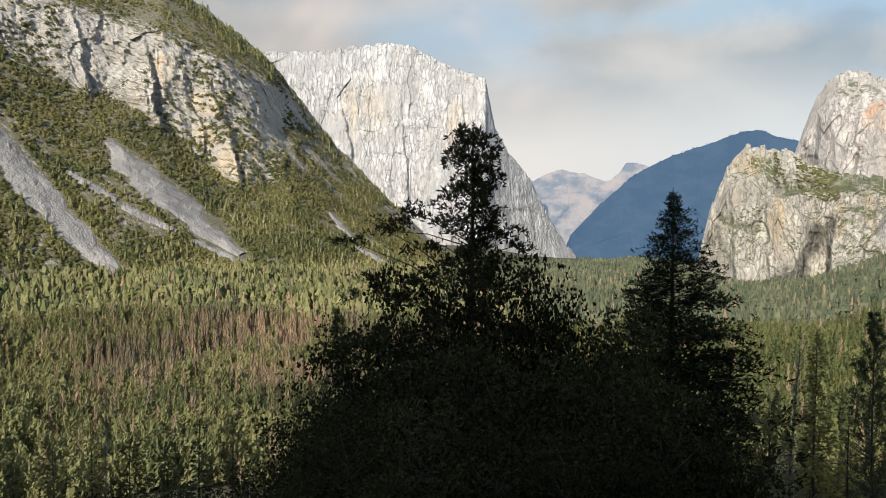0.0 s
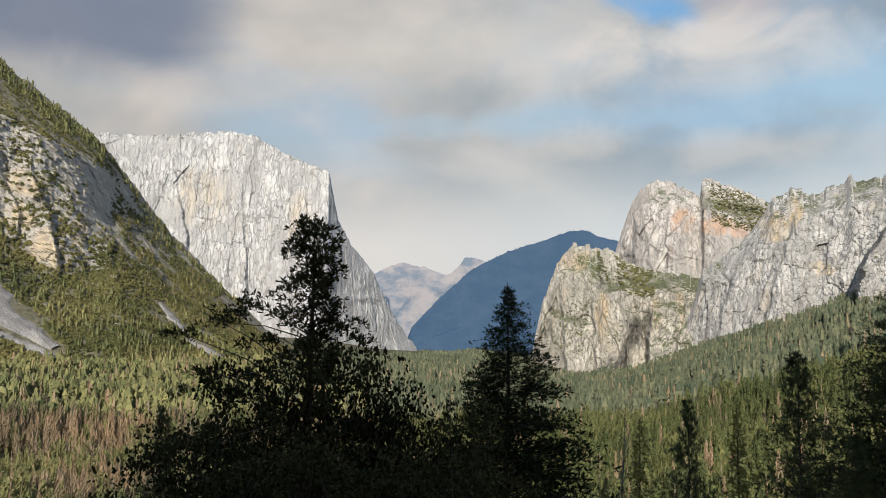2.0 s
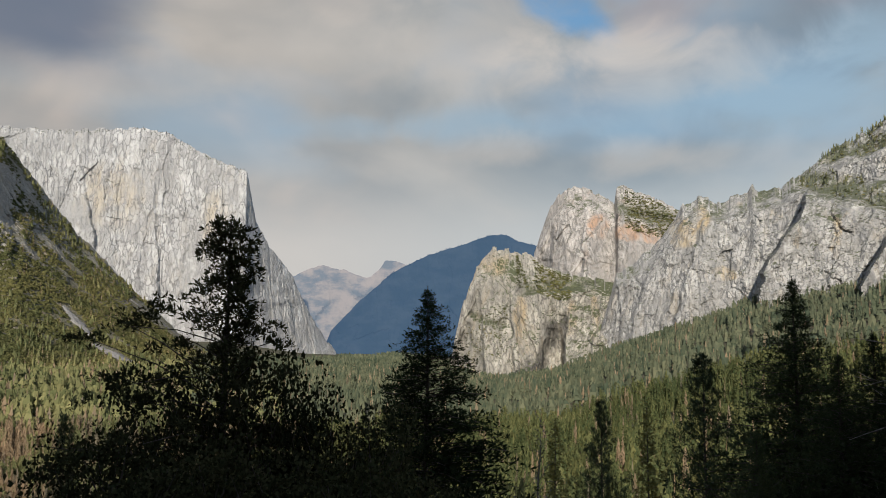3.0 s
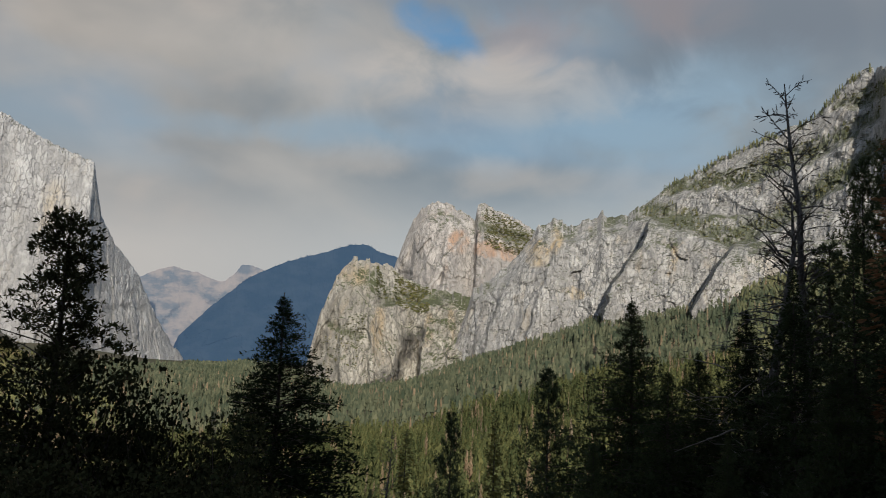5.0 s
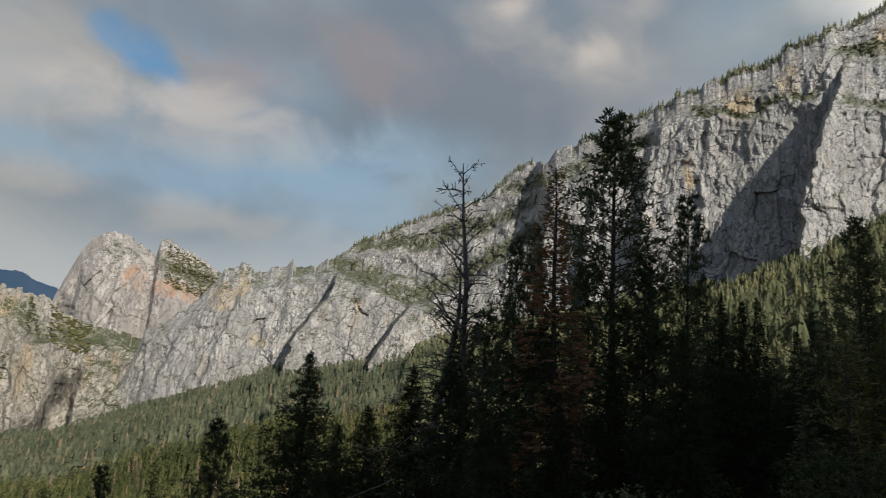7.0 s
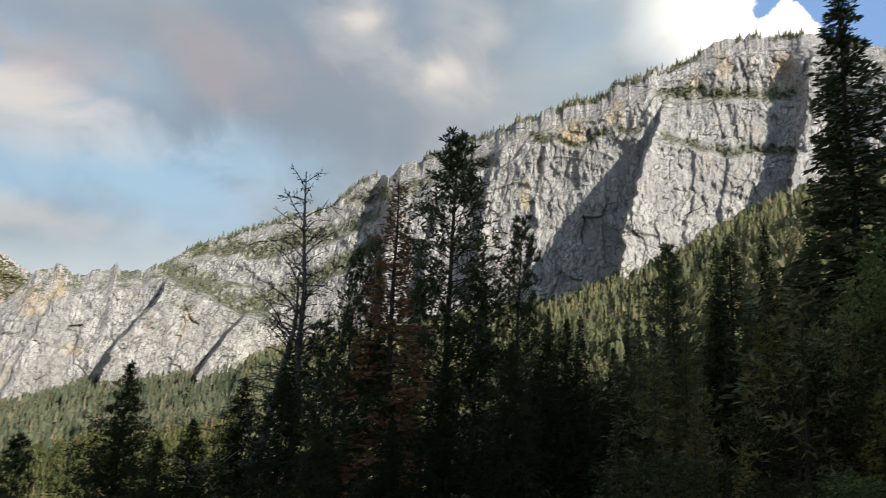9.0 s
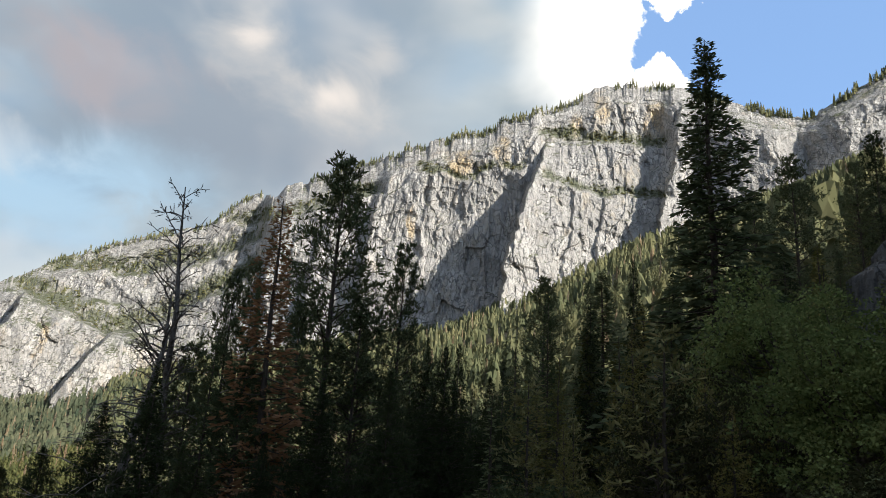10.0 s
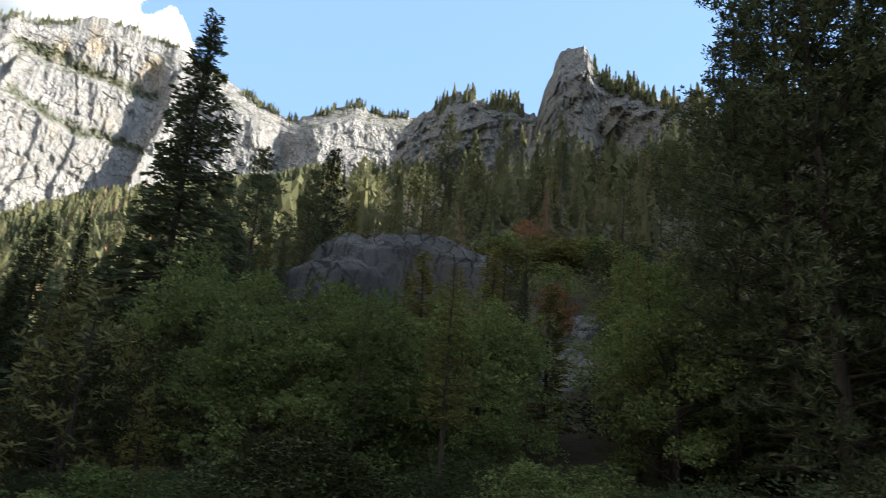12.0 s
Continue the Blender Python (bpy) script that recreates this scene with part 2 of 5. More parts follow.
def earth(name):
    m, n = material(name)
    pos = n.add("ShaderNodeNewGeometry").outputs["Position"]
    big = n.noise(pos, 0.012, 5, 0.6)
    small = n.noise(pos, 0.3, 6, 0.7)
    col = n.mix(n.step(big, 0.38, 0.62), rgb(0.046, 0.050, 0.022), rgb(0.078, 0.064, 0.038))
    col = n.mix(n.step(small, 0.48, 0.75, 0.0, 0.7), col, rgb(0.105, 0.082, 0.052))
    finish(n, col, 0.95, small, 0.8, 0.6)
    return m


def scree(name):
    m, n = material(name)
    pos = n.add("ShaderNodeNewGeometry").outputs["Position"]
    rocks = n.add("ShaderNodeTexVoronoi", None, Vector=pos, Scale=0.3)
    big = n.noise(pos, 0.03, 4, 0.6)
    col = n.mix(n.step(big, 0.36, 0.66), rgb(0.25, 0.23, 0.21), rgb(0.17, 0.158, 0.145))
    col = n.mix(n.step(n.noise(pos, 0.5, 5, 0.7), 0.45, 0.75, 0.0, 0.7), col, rgb(0.095, 0.088, 0.08))
    finish(n, col, 0.92, n.math("SUBTRACT", 1.0, rocks.outputs[0]), 0.8, 1.4)
    return m


def haze_mat(name, low, high, top, glow):
    """A range many miles away: haze painted in as faint colours and a bluish glow."""
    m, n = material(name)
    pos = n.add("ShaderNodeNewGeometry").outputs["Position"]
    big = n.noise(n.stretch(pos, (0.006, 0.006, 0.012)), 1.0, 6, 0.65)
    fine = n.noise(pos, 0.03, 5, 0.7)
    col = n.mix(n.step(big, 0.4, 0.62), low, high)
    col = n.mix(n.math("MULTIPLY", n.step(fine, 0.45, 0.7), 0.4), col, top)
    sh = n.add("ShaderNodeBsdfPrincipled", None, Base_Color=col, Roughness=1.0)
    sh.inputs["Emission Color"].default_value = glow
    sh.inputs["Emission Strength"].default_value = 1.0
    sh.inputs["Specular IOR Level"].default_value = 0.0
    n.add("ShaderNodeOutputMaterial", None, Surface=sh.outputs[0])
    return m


MONOLITH = granite("pale_granite", rgb(0.47, 0.45, 0.425), rgb(0.21, 0.20, 0.195), rgb(0.45, 0.39, 0.31), 0.3, 0.55, rgb(0.10, 0.11, 0.06), 0.35, bed=0.0022)
BUTTRESS = granite("olive_tan_granite", rgb(0.44, 0.40, 0.335), rgb(0.17, 0.155, 0.135), rgb(0.40, 0.31, 0.20), 0.4, 0.6, rgb(0.10, 0.11, 0.05), 0.95, 0.8, 0.30, 0.50)
SPIRE = granite("pinkish_granite", rgb(0.475, 0.43, 0.385), rgb(0.20, 0.185, 0.17), rgb(0.46, 0.29, 0.19), 0.25, 0.5, rgb(0.10, 0.11, 0.05), 0.85, 0.9)
WALL = granite("grey_granite", rgb(0.455, 0.43, 0.395), rgb(0.145, 0.143, 0.143), rgb(0.47, 0.36, 0.22), 0.3, 0.6, rgb(0.10, 0.11, 0.05), 0.9, 0.75)
SLOPE = granite("broken_granite", rgb(0.50, 0.455, 0.395), rgb(0.22, 0.20, 0.175), rgb(0.52, 0.405, 0.27), 0.4, 0.3, rgb(0.095, 0.092, 0.042), 0.9, 0.5, 0.20, 0.60, rgb(0.19, 0.155, 0.105), 0.03)
# a duller, darker granite, standing in for shade on the knobs
KNOB = granite("shaded_granite", rgb(0.36, 0.345, 0.32), rgb(0.12, 0.12, 0.115), rgb(0.38, 0.31, 0.21), 0.4, 0.5, rgb(0.10, 0.11, 0.05), 0.9, 0.35)
OUTCROP = granite("grey_outcrop", rgb(0.21, 0.20, 0.19), rgb(0.05, 0.048, 0.046), rgb(0.24, 0.20, 0.15), 0.4, 0.5, rgb(0.09, 0.09, 0.04), 0.5, 0.11)
PALE_SLAB = granite("pale_slab_granite", rgb(0.36, 0.345, 0.32), rgb(0.13, 0.125, 0.115), rgb(0.34, 0.27, 0.19), 0.4, 0.5, rgb(0.09, 0.09, 0.04), 0.5, 0.09)
EARTH = earth("forest_floor")
SCREE = scree("grey_scree")
# blue haze and cloud shade put into the ridge's base colour and emission
FAR_BLUE = haze_mat("hazed_wooded_ridge", rgb(0.018, 0.028, 0.034), rgb(0.026, 0.036, 0.042), rgb(0.02, 0.03, 0.03), rgb(0.024, 0.051, 0.104))
# the dome's haze: muted granite tones with bluish emission over them
FAR_DOME = haze_mat("hazed_granite_range", rgb(0.075, 0.08, 0.085), rgb(0.19, 0.155, 0.13), rgb(0.12, 0.11, 0.10), rgb(0.06, 0.09, 0.132))
FIR = foliage("fir_needles", rgb(0.10, 0.125, 0.078), rgb(0.20, 0.22, 0.125), rgb(0.15, 0.15, 0.08), 0.22)
# needle colour lowered for conifers that stand backlit and in shade
NEEDLE = foliage("shaded_needles", rgb(0.042, 0.058, 0.032), rgb(0.085, 0.10, 0.05), rgb(0.085, 0.088, 0.04), 0.3)
PINE = foliage("pine_needles", rgb(0.075, 0.095, 0.054), rgb(0.165, 0.18, 0.10), rgb(0.125, 0.122, 0.064), 0.22)
YOUNG = foliage("young_conifer_needles", rgb(0.12, 0.125, 0.06), rgb(0.29, 0.26, 0.12), rgb(0.22, 0.175, 0.085), 0.22)
OAK = foliage("oak_leaves", rgb(0.105, 0.142, 0.055), rgb(0.275, 0.32, 0.125), rgb(0.19, 0.185, 0.08), 0.28)
# copy of the oak leaves, darkened for the shade on near trees
SHADE_LEAF = foliage("shade_darkened_leaves", rgb(0.030, 0.036, 0.018), rgb(0.072, 0.070, 0.034), rgb(0.062, 0.048, 0.028), 0.15)
YELLOW = foliage("yellow_green_needles", rgb(0.17, 0.172, 0.062), rgb(0.32, 0.272, 0.10), rgb(0.25, 0.19, 0.08), 0.26)
RUST = foliage("dead_rust_needles", rgb(0.33, 0.165, 0.09), rgb(0.48, 0.26, 0.15), rgb(0.32, 0.19, 0.125), 0.4)
FOREST = foliage("forest_green", rgb(0.125, 0.138, 0.066), rgb(0.27, 0.255, 0.125), rgb(0.20, 0.185, 0.095), 0.25, 0.02)
HILL = foliage("hillside_green", rgb(0.15, 0.165, 0.10), rgb(0.30, 0.29, 0.165), rgb(0.22, 0.215, 0.13), 0.4, 0.02)
VALLEY = foliage("valley_green", rgb(0.075, 0.095, 0.045), rgb(0.185, 0.18, 0.078), rgb(0.115, 0.13, 0.062), 0.28, 0.02)
# green greyed and bluer, to paint distance haze into the far forest
FOREST_FAR = foliage("hazed_forest_green", rgb(0.085, 0.105, 0.076), rgb(0.185, 0.188, 0.125), rgb(0.13, 0.14, 0.092), 0.25, 0.014)
DEAD = foliage("dead_forest", rgb(0.28, 0.20, 0.135), rgb(0.36, 0.27, 0.19), rgb(0.28, 0.24, 0.195), 0.3, 0.02)
BRUSH = foliage("mountain_brush", rgb(0.10, 0.102, 0.044), rgb(0.20, 0.18, 0.08), rgb(0.15, 0.135, 0.064), 0.2, 0.02)
BARK = bark("furrowed_bark", rgb(0.045, 0.035, 0.028), rgb(0.105, 0.08, 0.062))
GREY_WOOD = bark("bleached_dead_wood", rgb(0.10, 0.085, 0.075), rgb(0.24, 0.21, 0.185))

# ---- noise, grids and meshes ----


def lattice(ix, iy, iz, seed):
    h = (ix * 374761393 + iy * 668265263 + iz * 2147483647 + seed * 974711) & 0xFFFFFFFF
    h = ((h ^ (h >> 13)) * 1274126177) & 0xFFFFFFFF
    return ((h ^ (h >> 16)) & 0xFFFF) / 32767.5 - 1.0


def bumps(p, seed=0):
    """Smooth value noise in -1..1 at the rows of p."""
    i = np.floor(p).astype(np.int64)
    f = p - i
    f = f * f * f * (f * (f * 6 - 15) + 10)
    out = 0.0
    for dx in (0, 1):
        wx = f[:, 0] if dx else 1 - f[:, 0]
        for dy in (0, 1):
            wy = f[:, 1] if dy else 1 - f[:, 1]
            for dz in (0, 1):
                wz = f[:, 2] if dz else 1 - f[:, 2]
                out = out + wx * wy * wz * lattice(i[:, 0] + dx, i[:, 1] + dy, i[:, 2] + dz, seed)
    return out


def fbm(p, octaves=4, seed=0, gain=0.5):
    total, amp = 0.0, 1.0
    for k in range(octaves):
        total = total + amp * bumps(p * 2.0 ** k + 17.3 * k, seed + k)
        amp *= gain
    return total


def ridged(p, octaves=4, seed=0, gain=0.55):
    total, amp = 0.0, 1.0
    for k in range(octaves):
        total = total + amp * (1 - 2 * np.abs(bumps(p * 2.0 ** k + 9.1 * k, seed + k)))
        amp *= gain
    return total


def blocks(p, seed=0):
    """Broken rock: one value in -1..1 for each of many irregular cells, and how near the cell's edge is."""
    i = np.floor(p).astype(np.int64)
    best, second, value = np.full(len(p), 9.0), np.full(len(p), 9.0), np.zeros(len(p))
    for dx in (-1, 0, 1):
        for dy in (-1, 0, 1):
            for dz in (-1, 0, 1):
                c = i + (dx, dy, dz)
                spot = [c[:, k] + 0.5 + 0.42 * lattice(c[:, 0], c[:, 1], c[:, 2], seed + 5 + k) for k in range(3)]
                d = sum((p[:, k] - spot[k]) ** 2 for k in range(3))
                near = d < best
                second = np.where(near, best, np.minimum(second, d))
                value = np.where(near, lattice(c[:, 0], c[:, 1], c[:, 2], seed), value)
                best = np.where(near, d, best)
    return value, np.sqrt(second) - np.sqrt(best)


def smooth(x, lo, hi):
    t = np.clip((x - lo) / (hi - lo), 0, 1)
    return t * t * (3 - 2 * t)


def mesh_of(name, verts, faces, mat, shade=False):
    me = bpy.data.meshes.new(name)
    verts = np.asarray(verts, dtype=np.float32)
    faces = np.asarray(faces, dtype=np.int32)
    k = faces.shape[1]
    me.vertices.add(len(verts))
    me.vertices.foreach_set("co", verts.ravel())
    me.loops.add(faces.size)
    me.loops.foreach_set("vertex_index", faces.ravel())
    me.polygons.add(len(faces))
    me.polygons.foreach_set("loop_start", np.arange(len(faces), dtype=np.int32) * k)
    me.polygons.foreach_set("loop_total", np.full(len(faces), k, dtype=np.int32))
    me.polygons.foreach_set("use_smooth", np.full(len(faces), shade))
    me.materials.append(mat)
    me.update()
    me.validate()
    return me


def sheet_faces(rows, cols, wrap=False):
    r = np.arange(rows - 1)[:, None]
    c = np.arange(cols if wrap else cols - 1)[None, :]
    a, b = r * cols + c, r * cols + (c + 1) % cols
    return np.stack([a, b, b + cols, a + cols], -1).reshape(-1, 4)


def plan(bearing, distance):
    b = np.radians(bearing)
    return np.sin(b) * distance, np.cos(b) * distance


def part(name, mesh, parent, label=""):
    ob = new(name, mesh)
    ob.parent = parent
    return tagged(ob, label)


# ---- the ground: one sheet from the viewpoint to the horizon ----
# where the forested ground meets the rock: bearing, distance, height
# bearings 155 to 230: unseen hill, raised to shade the near trees
FOOT = np.array([(-60, 800, 40), (-32.01, 1150, -74), (-16.21, 1250, -72), (-5.46, 1420, -82), (2.1, 1750, -87), (9.62, 3700, -182), (16.08, 4600, -195),
                 (21.47, 2700, -178), (26.88, 2600, -152), (32.28, 2500, -55), (36.59, 2400, 11), (41.96, 2300, 108), (48.4, 2150, 131), (55.99, 2000, 226),
                 (71.42, 1740, 320), (75.78, 1720, 332), (81.2, 1710, 419), (90.91, 1760, 569), (99.6, 1710, 648), (108.33, 1720, 717), (117.02, 880, 386),
                 (125.67, 680, 296), (136.46, 560, 263), (154.81, 330, 215), (177.58, 230, 195), (230.41, 230, 190), (246.8, 330, 70), (268, 520, 10)], float)
# heights nearer by: bearing, then at 40, 120, 300 and 700 m
NEAR = np.array([(-60, -6, -22, -40, 0), (-31.94, -18, -50, -108, -132), (-10.84, -19, -54, -114, -137), (21.44, -19, -54, -112, -137), (48.37, -15, -42, -88, -70),
                 (64.91, -8, -22, -32, 20), (81.23, -4, -8, 10, 80), (97.39, -2, 8, 55, 195), (108.23, -1.5, 26, 88, 265), (121.24, -1, 40, 112, 290),
                 (138.36, -1, 38, 122, 280), (145, -1.2, 34, 125, 270), (162, 3, 58, 190, 230), (209.46, 12, 95, 190, 200), (230.41, 10, 90, 170, 190), (248.62, 4, 24, 66, 70), (268, 0, -4, 0, 10)], float)
FOOT[7:, 2] -= np.interp(FOOT[7:, 0], [21.44, 36.5, 81.23, 99.54, 125.55, 136.24], [18, 24, 42, 40, 30, 0])
G_BEAR = np.arange(-60, 301, 1.0)
G_DIST = np.concatenate([np.linspace(0, 40, 11), np.geomspace(46, 4980, 110)])


def cyclic(b, table, col):
    xs = np.concatenate([table[:, 0], [table[0, 0] + 360]])
    ys = np.concatenate([table[:, col], [table[0, col]]])
    return np.interp(b, xs, ys)


G_HIGH = np.zeros((len(G_DIST), len(G_BEAR)))
for j, b in enumerate(G_BEAR):
    rf, zf = cyclic(b, FOOT, 1), cyclic(b, FOOT, 2)
    lip = float(np.interp(b, [-60, 84, 102, 230, 300], [2.4, 2.4, 0.25, 0.25, 2.4]))
    knots = [(0, 0), (2.2, -0.06), (6, -lip)] + [(d, cyclic(b, NEAR, k + 1)) for k, d in enumerate((40, 120, 300, 700)) if d < rf * 0.8] + [(rf, zf), (5000, zf)]
    G_HIGH[:, j] = np.interp(G_DIST, [k[0] for k in knots], [k[1] for k in knots])
for _ in range(2):
    G_HIGH[1:-1] = (G_HIGH[:-2] + 2 * G_HIGH[1:-1] + G_HIGH[2:]) / 4
    G_HIGH[:, 1:-1] = (G_HIGH[:, :-2] + 2 * G_HIGH[:, 1:-1] + G_HIGH[:, 2:]) / 4
bb, dd = np.meshgrid(G_BEAR, G_DIST)
gx, gy = plan(bb, dd)
G_HIGH += (fbm(np.stack([gx.ravel() * 0.02, gy.ravel() * 0.02, 0 * gx.ravel()], 1), 3, 5).reshape(gx.shape)) * np.clip(dd * 0.02, 0, 5)
G_HIGH[:, -1] = G_HIGH[:, 0]


def ground_at(bearing, distance):
    """The ground's height."""
    b = (np.asarray(bearing, float) + 60) % 360
    r = np.interp(np.asarray(distance, float), G_DIST, np.arange(len(G_DIST)))
    i, j = np.minimum(r.astype(int), len(G_DIST) - 2), np.minimum(b.astype(int), len(G_BEAR) - 2)
    u, v = r - i, b - j
    return (G_HIGH[i, j] * (1 - u) + G_HIGH[i + 1, j] * u) * (1 - v) + (G_HIGH[i, j + 1] * (1 - u) + G_HIGH[i + 1, j + 1] * u) * v


gx, gy = gx[:, :-1], gy[:, :-1]
ground_v = np.stack([gx.ravel(), gy.ravel(), G_HIGH[:, :-1].ravel()], 1)
ground = tagged(new("ground", mesh_of("ground", ground_v, sheet_faces(len(G_DIST), len(G_BEAR) - 1, True), EARTH, True)),
                "brown and green forest floor of the valley and its sides", "ground", kind="structure")

# ---- rock: mountains as sheets from foot to crest, and down behind ----


class Massif:
    """A mountain along a line of bearings: its crest's height in degrees over the eye, the distances of crest and foot, and its relief.
    cliff: heights in degrees between which it is steep. steps: upright edges whose right side stands proud, more so lower down.
    shelves: lines above which the face stands back. stains: tan patches. turf: soil and scrub away from the cliff."""

    def __init__(self, name, mat, crest, far, near, foot, cols, rows, cliff, bulge=None, flute=14.0, rough=6.0, wide=90.0, jag=5.0, seed=1, label="", category="mountain",
                 kind="structure", depth=500.0, sunk=70.0, tall=0.22, lean=1.0, hollows=(), steps=(), shelves=(), stains=(), damp=(), turf=False, beds=0.0):
        crest, far, near, foot = (np.array(q, float) for q in (crest, far, near, foot))
        b = np.linspace(crest[0, 0], crest[-1, 0], cols)
        rt, rf = np.interp(b, far[:, 0], far[:, 1]), np.interp(b, near[:, 0], near[:, 1])
        zt = EYE + rt * np.tan(np.radians(np.interp(b, crest[:, 0], crest[:, 1])))
        zf = EYE + rf * np.tan(np.radians(np.interp(b, foot[:, 0], foot[:, 1]))) - sunk
        zt = np.maximum(zt, zf + 4)
        v = np.linspace(0, 1, rows)
        lo, hi, squeeze, by_height = cliff(b)
        vl, vh = (np.full(cols, 0.3), np.full(cols, 0.8)) if by_height else (lo, hi)
        for _ in range(5 if by_height else 1):
            w = 1 - squeeze[None, :] * smooth(v[:, None], vl[None, :] - 0.04, vl[None, :] + 0.04) * (1 - smooth(v[:, None], vh[None, :] - 0.03, vh[None, :] + 0.03))
            h = np.cumsum(w, 0)
            h = (h - h[:1]) / (h[-1:] - h[:1])
            r = rf[None, :] + (rt - rf)[None, :] * h
            z = zf[None, :] + (zt - zf)[None, :] * v[:, None]
            el = np.degrees(np.arctan2(z - EYE, r))
            if by_height:
                vl = np.array([np.interp(lo[j], el[:, j], v) for j in range(cols)])
                vh = np.array([np.interp(hi[j], el[:, j], v) for j in range(cols)])
        bb = np.broadcast_to(b[None, :], r.shape)
        x, y = plan(bb, r)
        p = np.stack([x.ravel(), y.ravel(), z.ravel()], 1)
        cliffy = smooth(v[:, None], vl[None, :] - 0.05, vl[None, :] + 0.05) * (1 - smooth(v[:, None], vh[None, :] - 0.02, vh[None, :] + 0.08))
        steep = np.clip(cliffy + 0.25, 0, 1).ravel()
        upright = np.array([1, 1, tall])
        warp = p + wide * min(0.25, 0.5 * tall) * np.stack([bumps(p / (wide * 0.7), seed + 61), bumps(p / (wide * 0.7), seed + 62), bumps(p / (wide * 0.7), seed + 63)], 1)
        d = 0.45 * flute * ridged(p * upright / wide, 3, seed) + 0.5 * rough * fbm(p * np.array([1, 1, 0.6]) / (wide * 0.35), 3, seed + 7, 0.6)
        for size, amp, sd in ((0.75, 0.5 * flute, 71), (0.28, 0.45 * rough, 75), (0.11, 0.30 * rough, 79)):
            val, edge = blocks(warp * np.array([1, 1, 0.12 + 0.8 * tall]) / (wide * size), seed + sd)
            d += amp * val - amp * 0.03 * smooth(edge, 0.12, 0.0)
        lay = p[:, 2] * 0.75 + 0.35 * (p[:, 0] - p[:, 1]) + wide * 0.9 * bumps(p / (wide * 1.8), seed + 3)
        d += rough * 0.9 * bumps(np.stack([lay / (wide * 0.5), p[:, 0] / (wide * 3), p[:, 1] / (wide * 3)], 1), seed + 41)
        nick = ridged(np.stack([lay / (wide * 0.8), p[:, 0] / (wide * 2), p[:, 1] / (wide * 2)], 1), 2, seed + 43)
        d += rough * 0.5 * smooth(nick, 0.9, 1.4)
        if beds:
            tier = p[:, 2] / 17.0 + 1.3 * bumps(p / 70.0, seed + 45)
            cut = tier - np.floor(tier)
            d -= beds * (smooth(cut, 0.0, 0.22) - cut) * (0.6 + 0.7 * bumps(p / 45.0, seed + 46))
        ends = smooth(np.abs(v - 0.0), 0, 0.06)[:, None]
        d = (d * (0.35 + 0.65 * steep)).reshape(r.shape) * ends
        shake = (0.30 * fbm(p / 70.0, 4, seed + 31, 0.6)).reshape(r.shape) * 1600 / rf[None, :]
        if bulge is not None:
            bulge = np.array(bulge, float)
            # the step of a buttress leans a little, and wavers
            waver = (fbm(p / 110.0, 4, seed + 31, 0.5) * 0.4).reshape(r.shape) * 1400 / rf[None, :] + lean * (v[:, None] - 0.4)
            d = d - np.interp(bb + waver, bulge[:, 0], bulge[:, 1]) * smooth(v, 0.02, 0.2)[:, None] * (1.1 - 0.85 * smooth(v, 0.55, 1.0))[:, None]
        for line, deep, fade, *grow in steps:
            line = np.array(line, float)
            s = (bb + shake - np.interp(-el, -line[:, 1], line[:, 0])) * (1 if fade > 0 else -1)
            share = np.clip((line[0, 1] - el + 0.3 * shake) / (line[0, 1] - line[-1, 1]), 0, 1) ** (grow[0] if grow else 0.8)
            if turf:
                share = share * smooth(el, line[-1, 1] - 1.4, line[-1, 1])
            d = d + deep * share * smooth(s, 0.0, 0.22) * np.exp(-np.maximum(s, 0) / abs(fade))
        for line, deep in shelves:
            line = np.array(line, float)
            over = el + 1.2 * shake - np.interp(bb, line[:, 0], line[:, 1])
            d = d - deep * smooth(over, 0.0, 0.5) * smooth(bb, line[0, 0] - 0.6, line[0, 0] + 0.6) * (1 - smooth(bb, line[-1, 0] - 0.6, line[-1, 0] + 0.6))
        for left, right, high, deep, slant, roof in hollows:
            wob = 0.5 * fbm(p / 90.0, 4, seed + 51, 0.55).reshape(r.shape) * 1600 / rf[None, :]
            vv = v[:, None] + 0.05 * wob
            inside = smooth(bb + wob - left - slant * np.clip(vv / high, 0, 1), 0, 0.9) * smooth(right + 0.6 * wob - bb, 0, 0.5) * smooth(high - vv, 0, roof)
            d = d - deep * inside * smooth(v, 0.01, 0.08)[:, None]
        top = smooth(v, 0.75, 1.0)[:, None]
        d = d * (1 - 0.5 * top)
        z = EYE + (z - EYE) * (r - d) / r
        r = r - d
        x, y = plan(bb, r)
        rim_p = np.stack([x[-1], y[-1], 0 * x[-1]], 1)
        teeth = jag * (ridged(rim_p / 60, 4, seed + 11) * 0.5 - 0.3) + 0.9 * jag * blocks(rim_p / 38, seed + 91)[0] + 0.4 * jag * blocks(rim_p / 13, seed + 93)[0]
        z = z + teeth[None, :] * smooth(v, 0.8, 1.0)[:, None]
        self.x, self.y, self.z, self.b, self.v, self.rows, self.cols = x, y, z, b, v, rows, cols
        self.cliffy = cliffy
        rust, wet = np.zeros_like(r), np.zeros_like(r)
        for grid, spots in ((rust, stains), (wet, damp)):
            for sb, se, wb, we in spots:
                q = ((bb + 0.8 * shake - sb) / wb) ** 2 + ((el + shake - se) / we) ** 2
                grid[:] = np.maximum(grid, 1 - smooth(q, 0.25, 1.0))
        soil = 1 - cliffy * (1 - 0.55 * smooth(bb, -14, -10)) if turf else 0 * r
        for line, deep in shelves:
            line = np.array(line, float)
            over = el + 1.2 * shake - np.interp(bb, line[:, 0], line[:, 1])
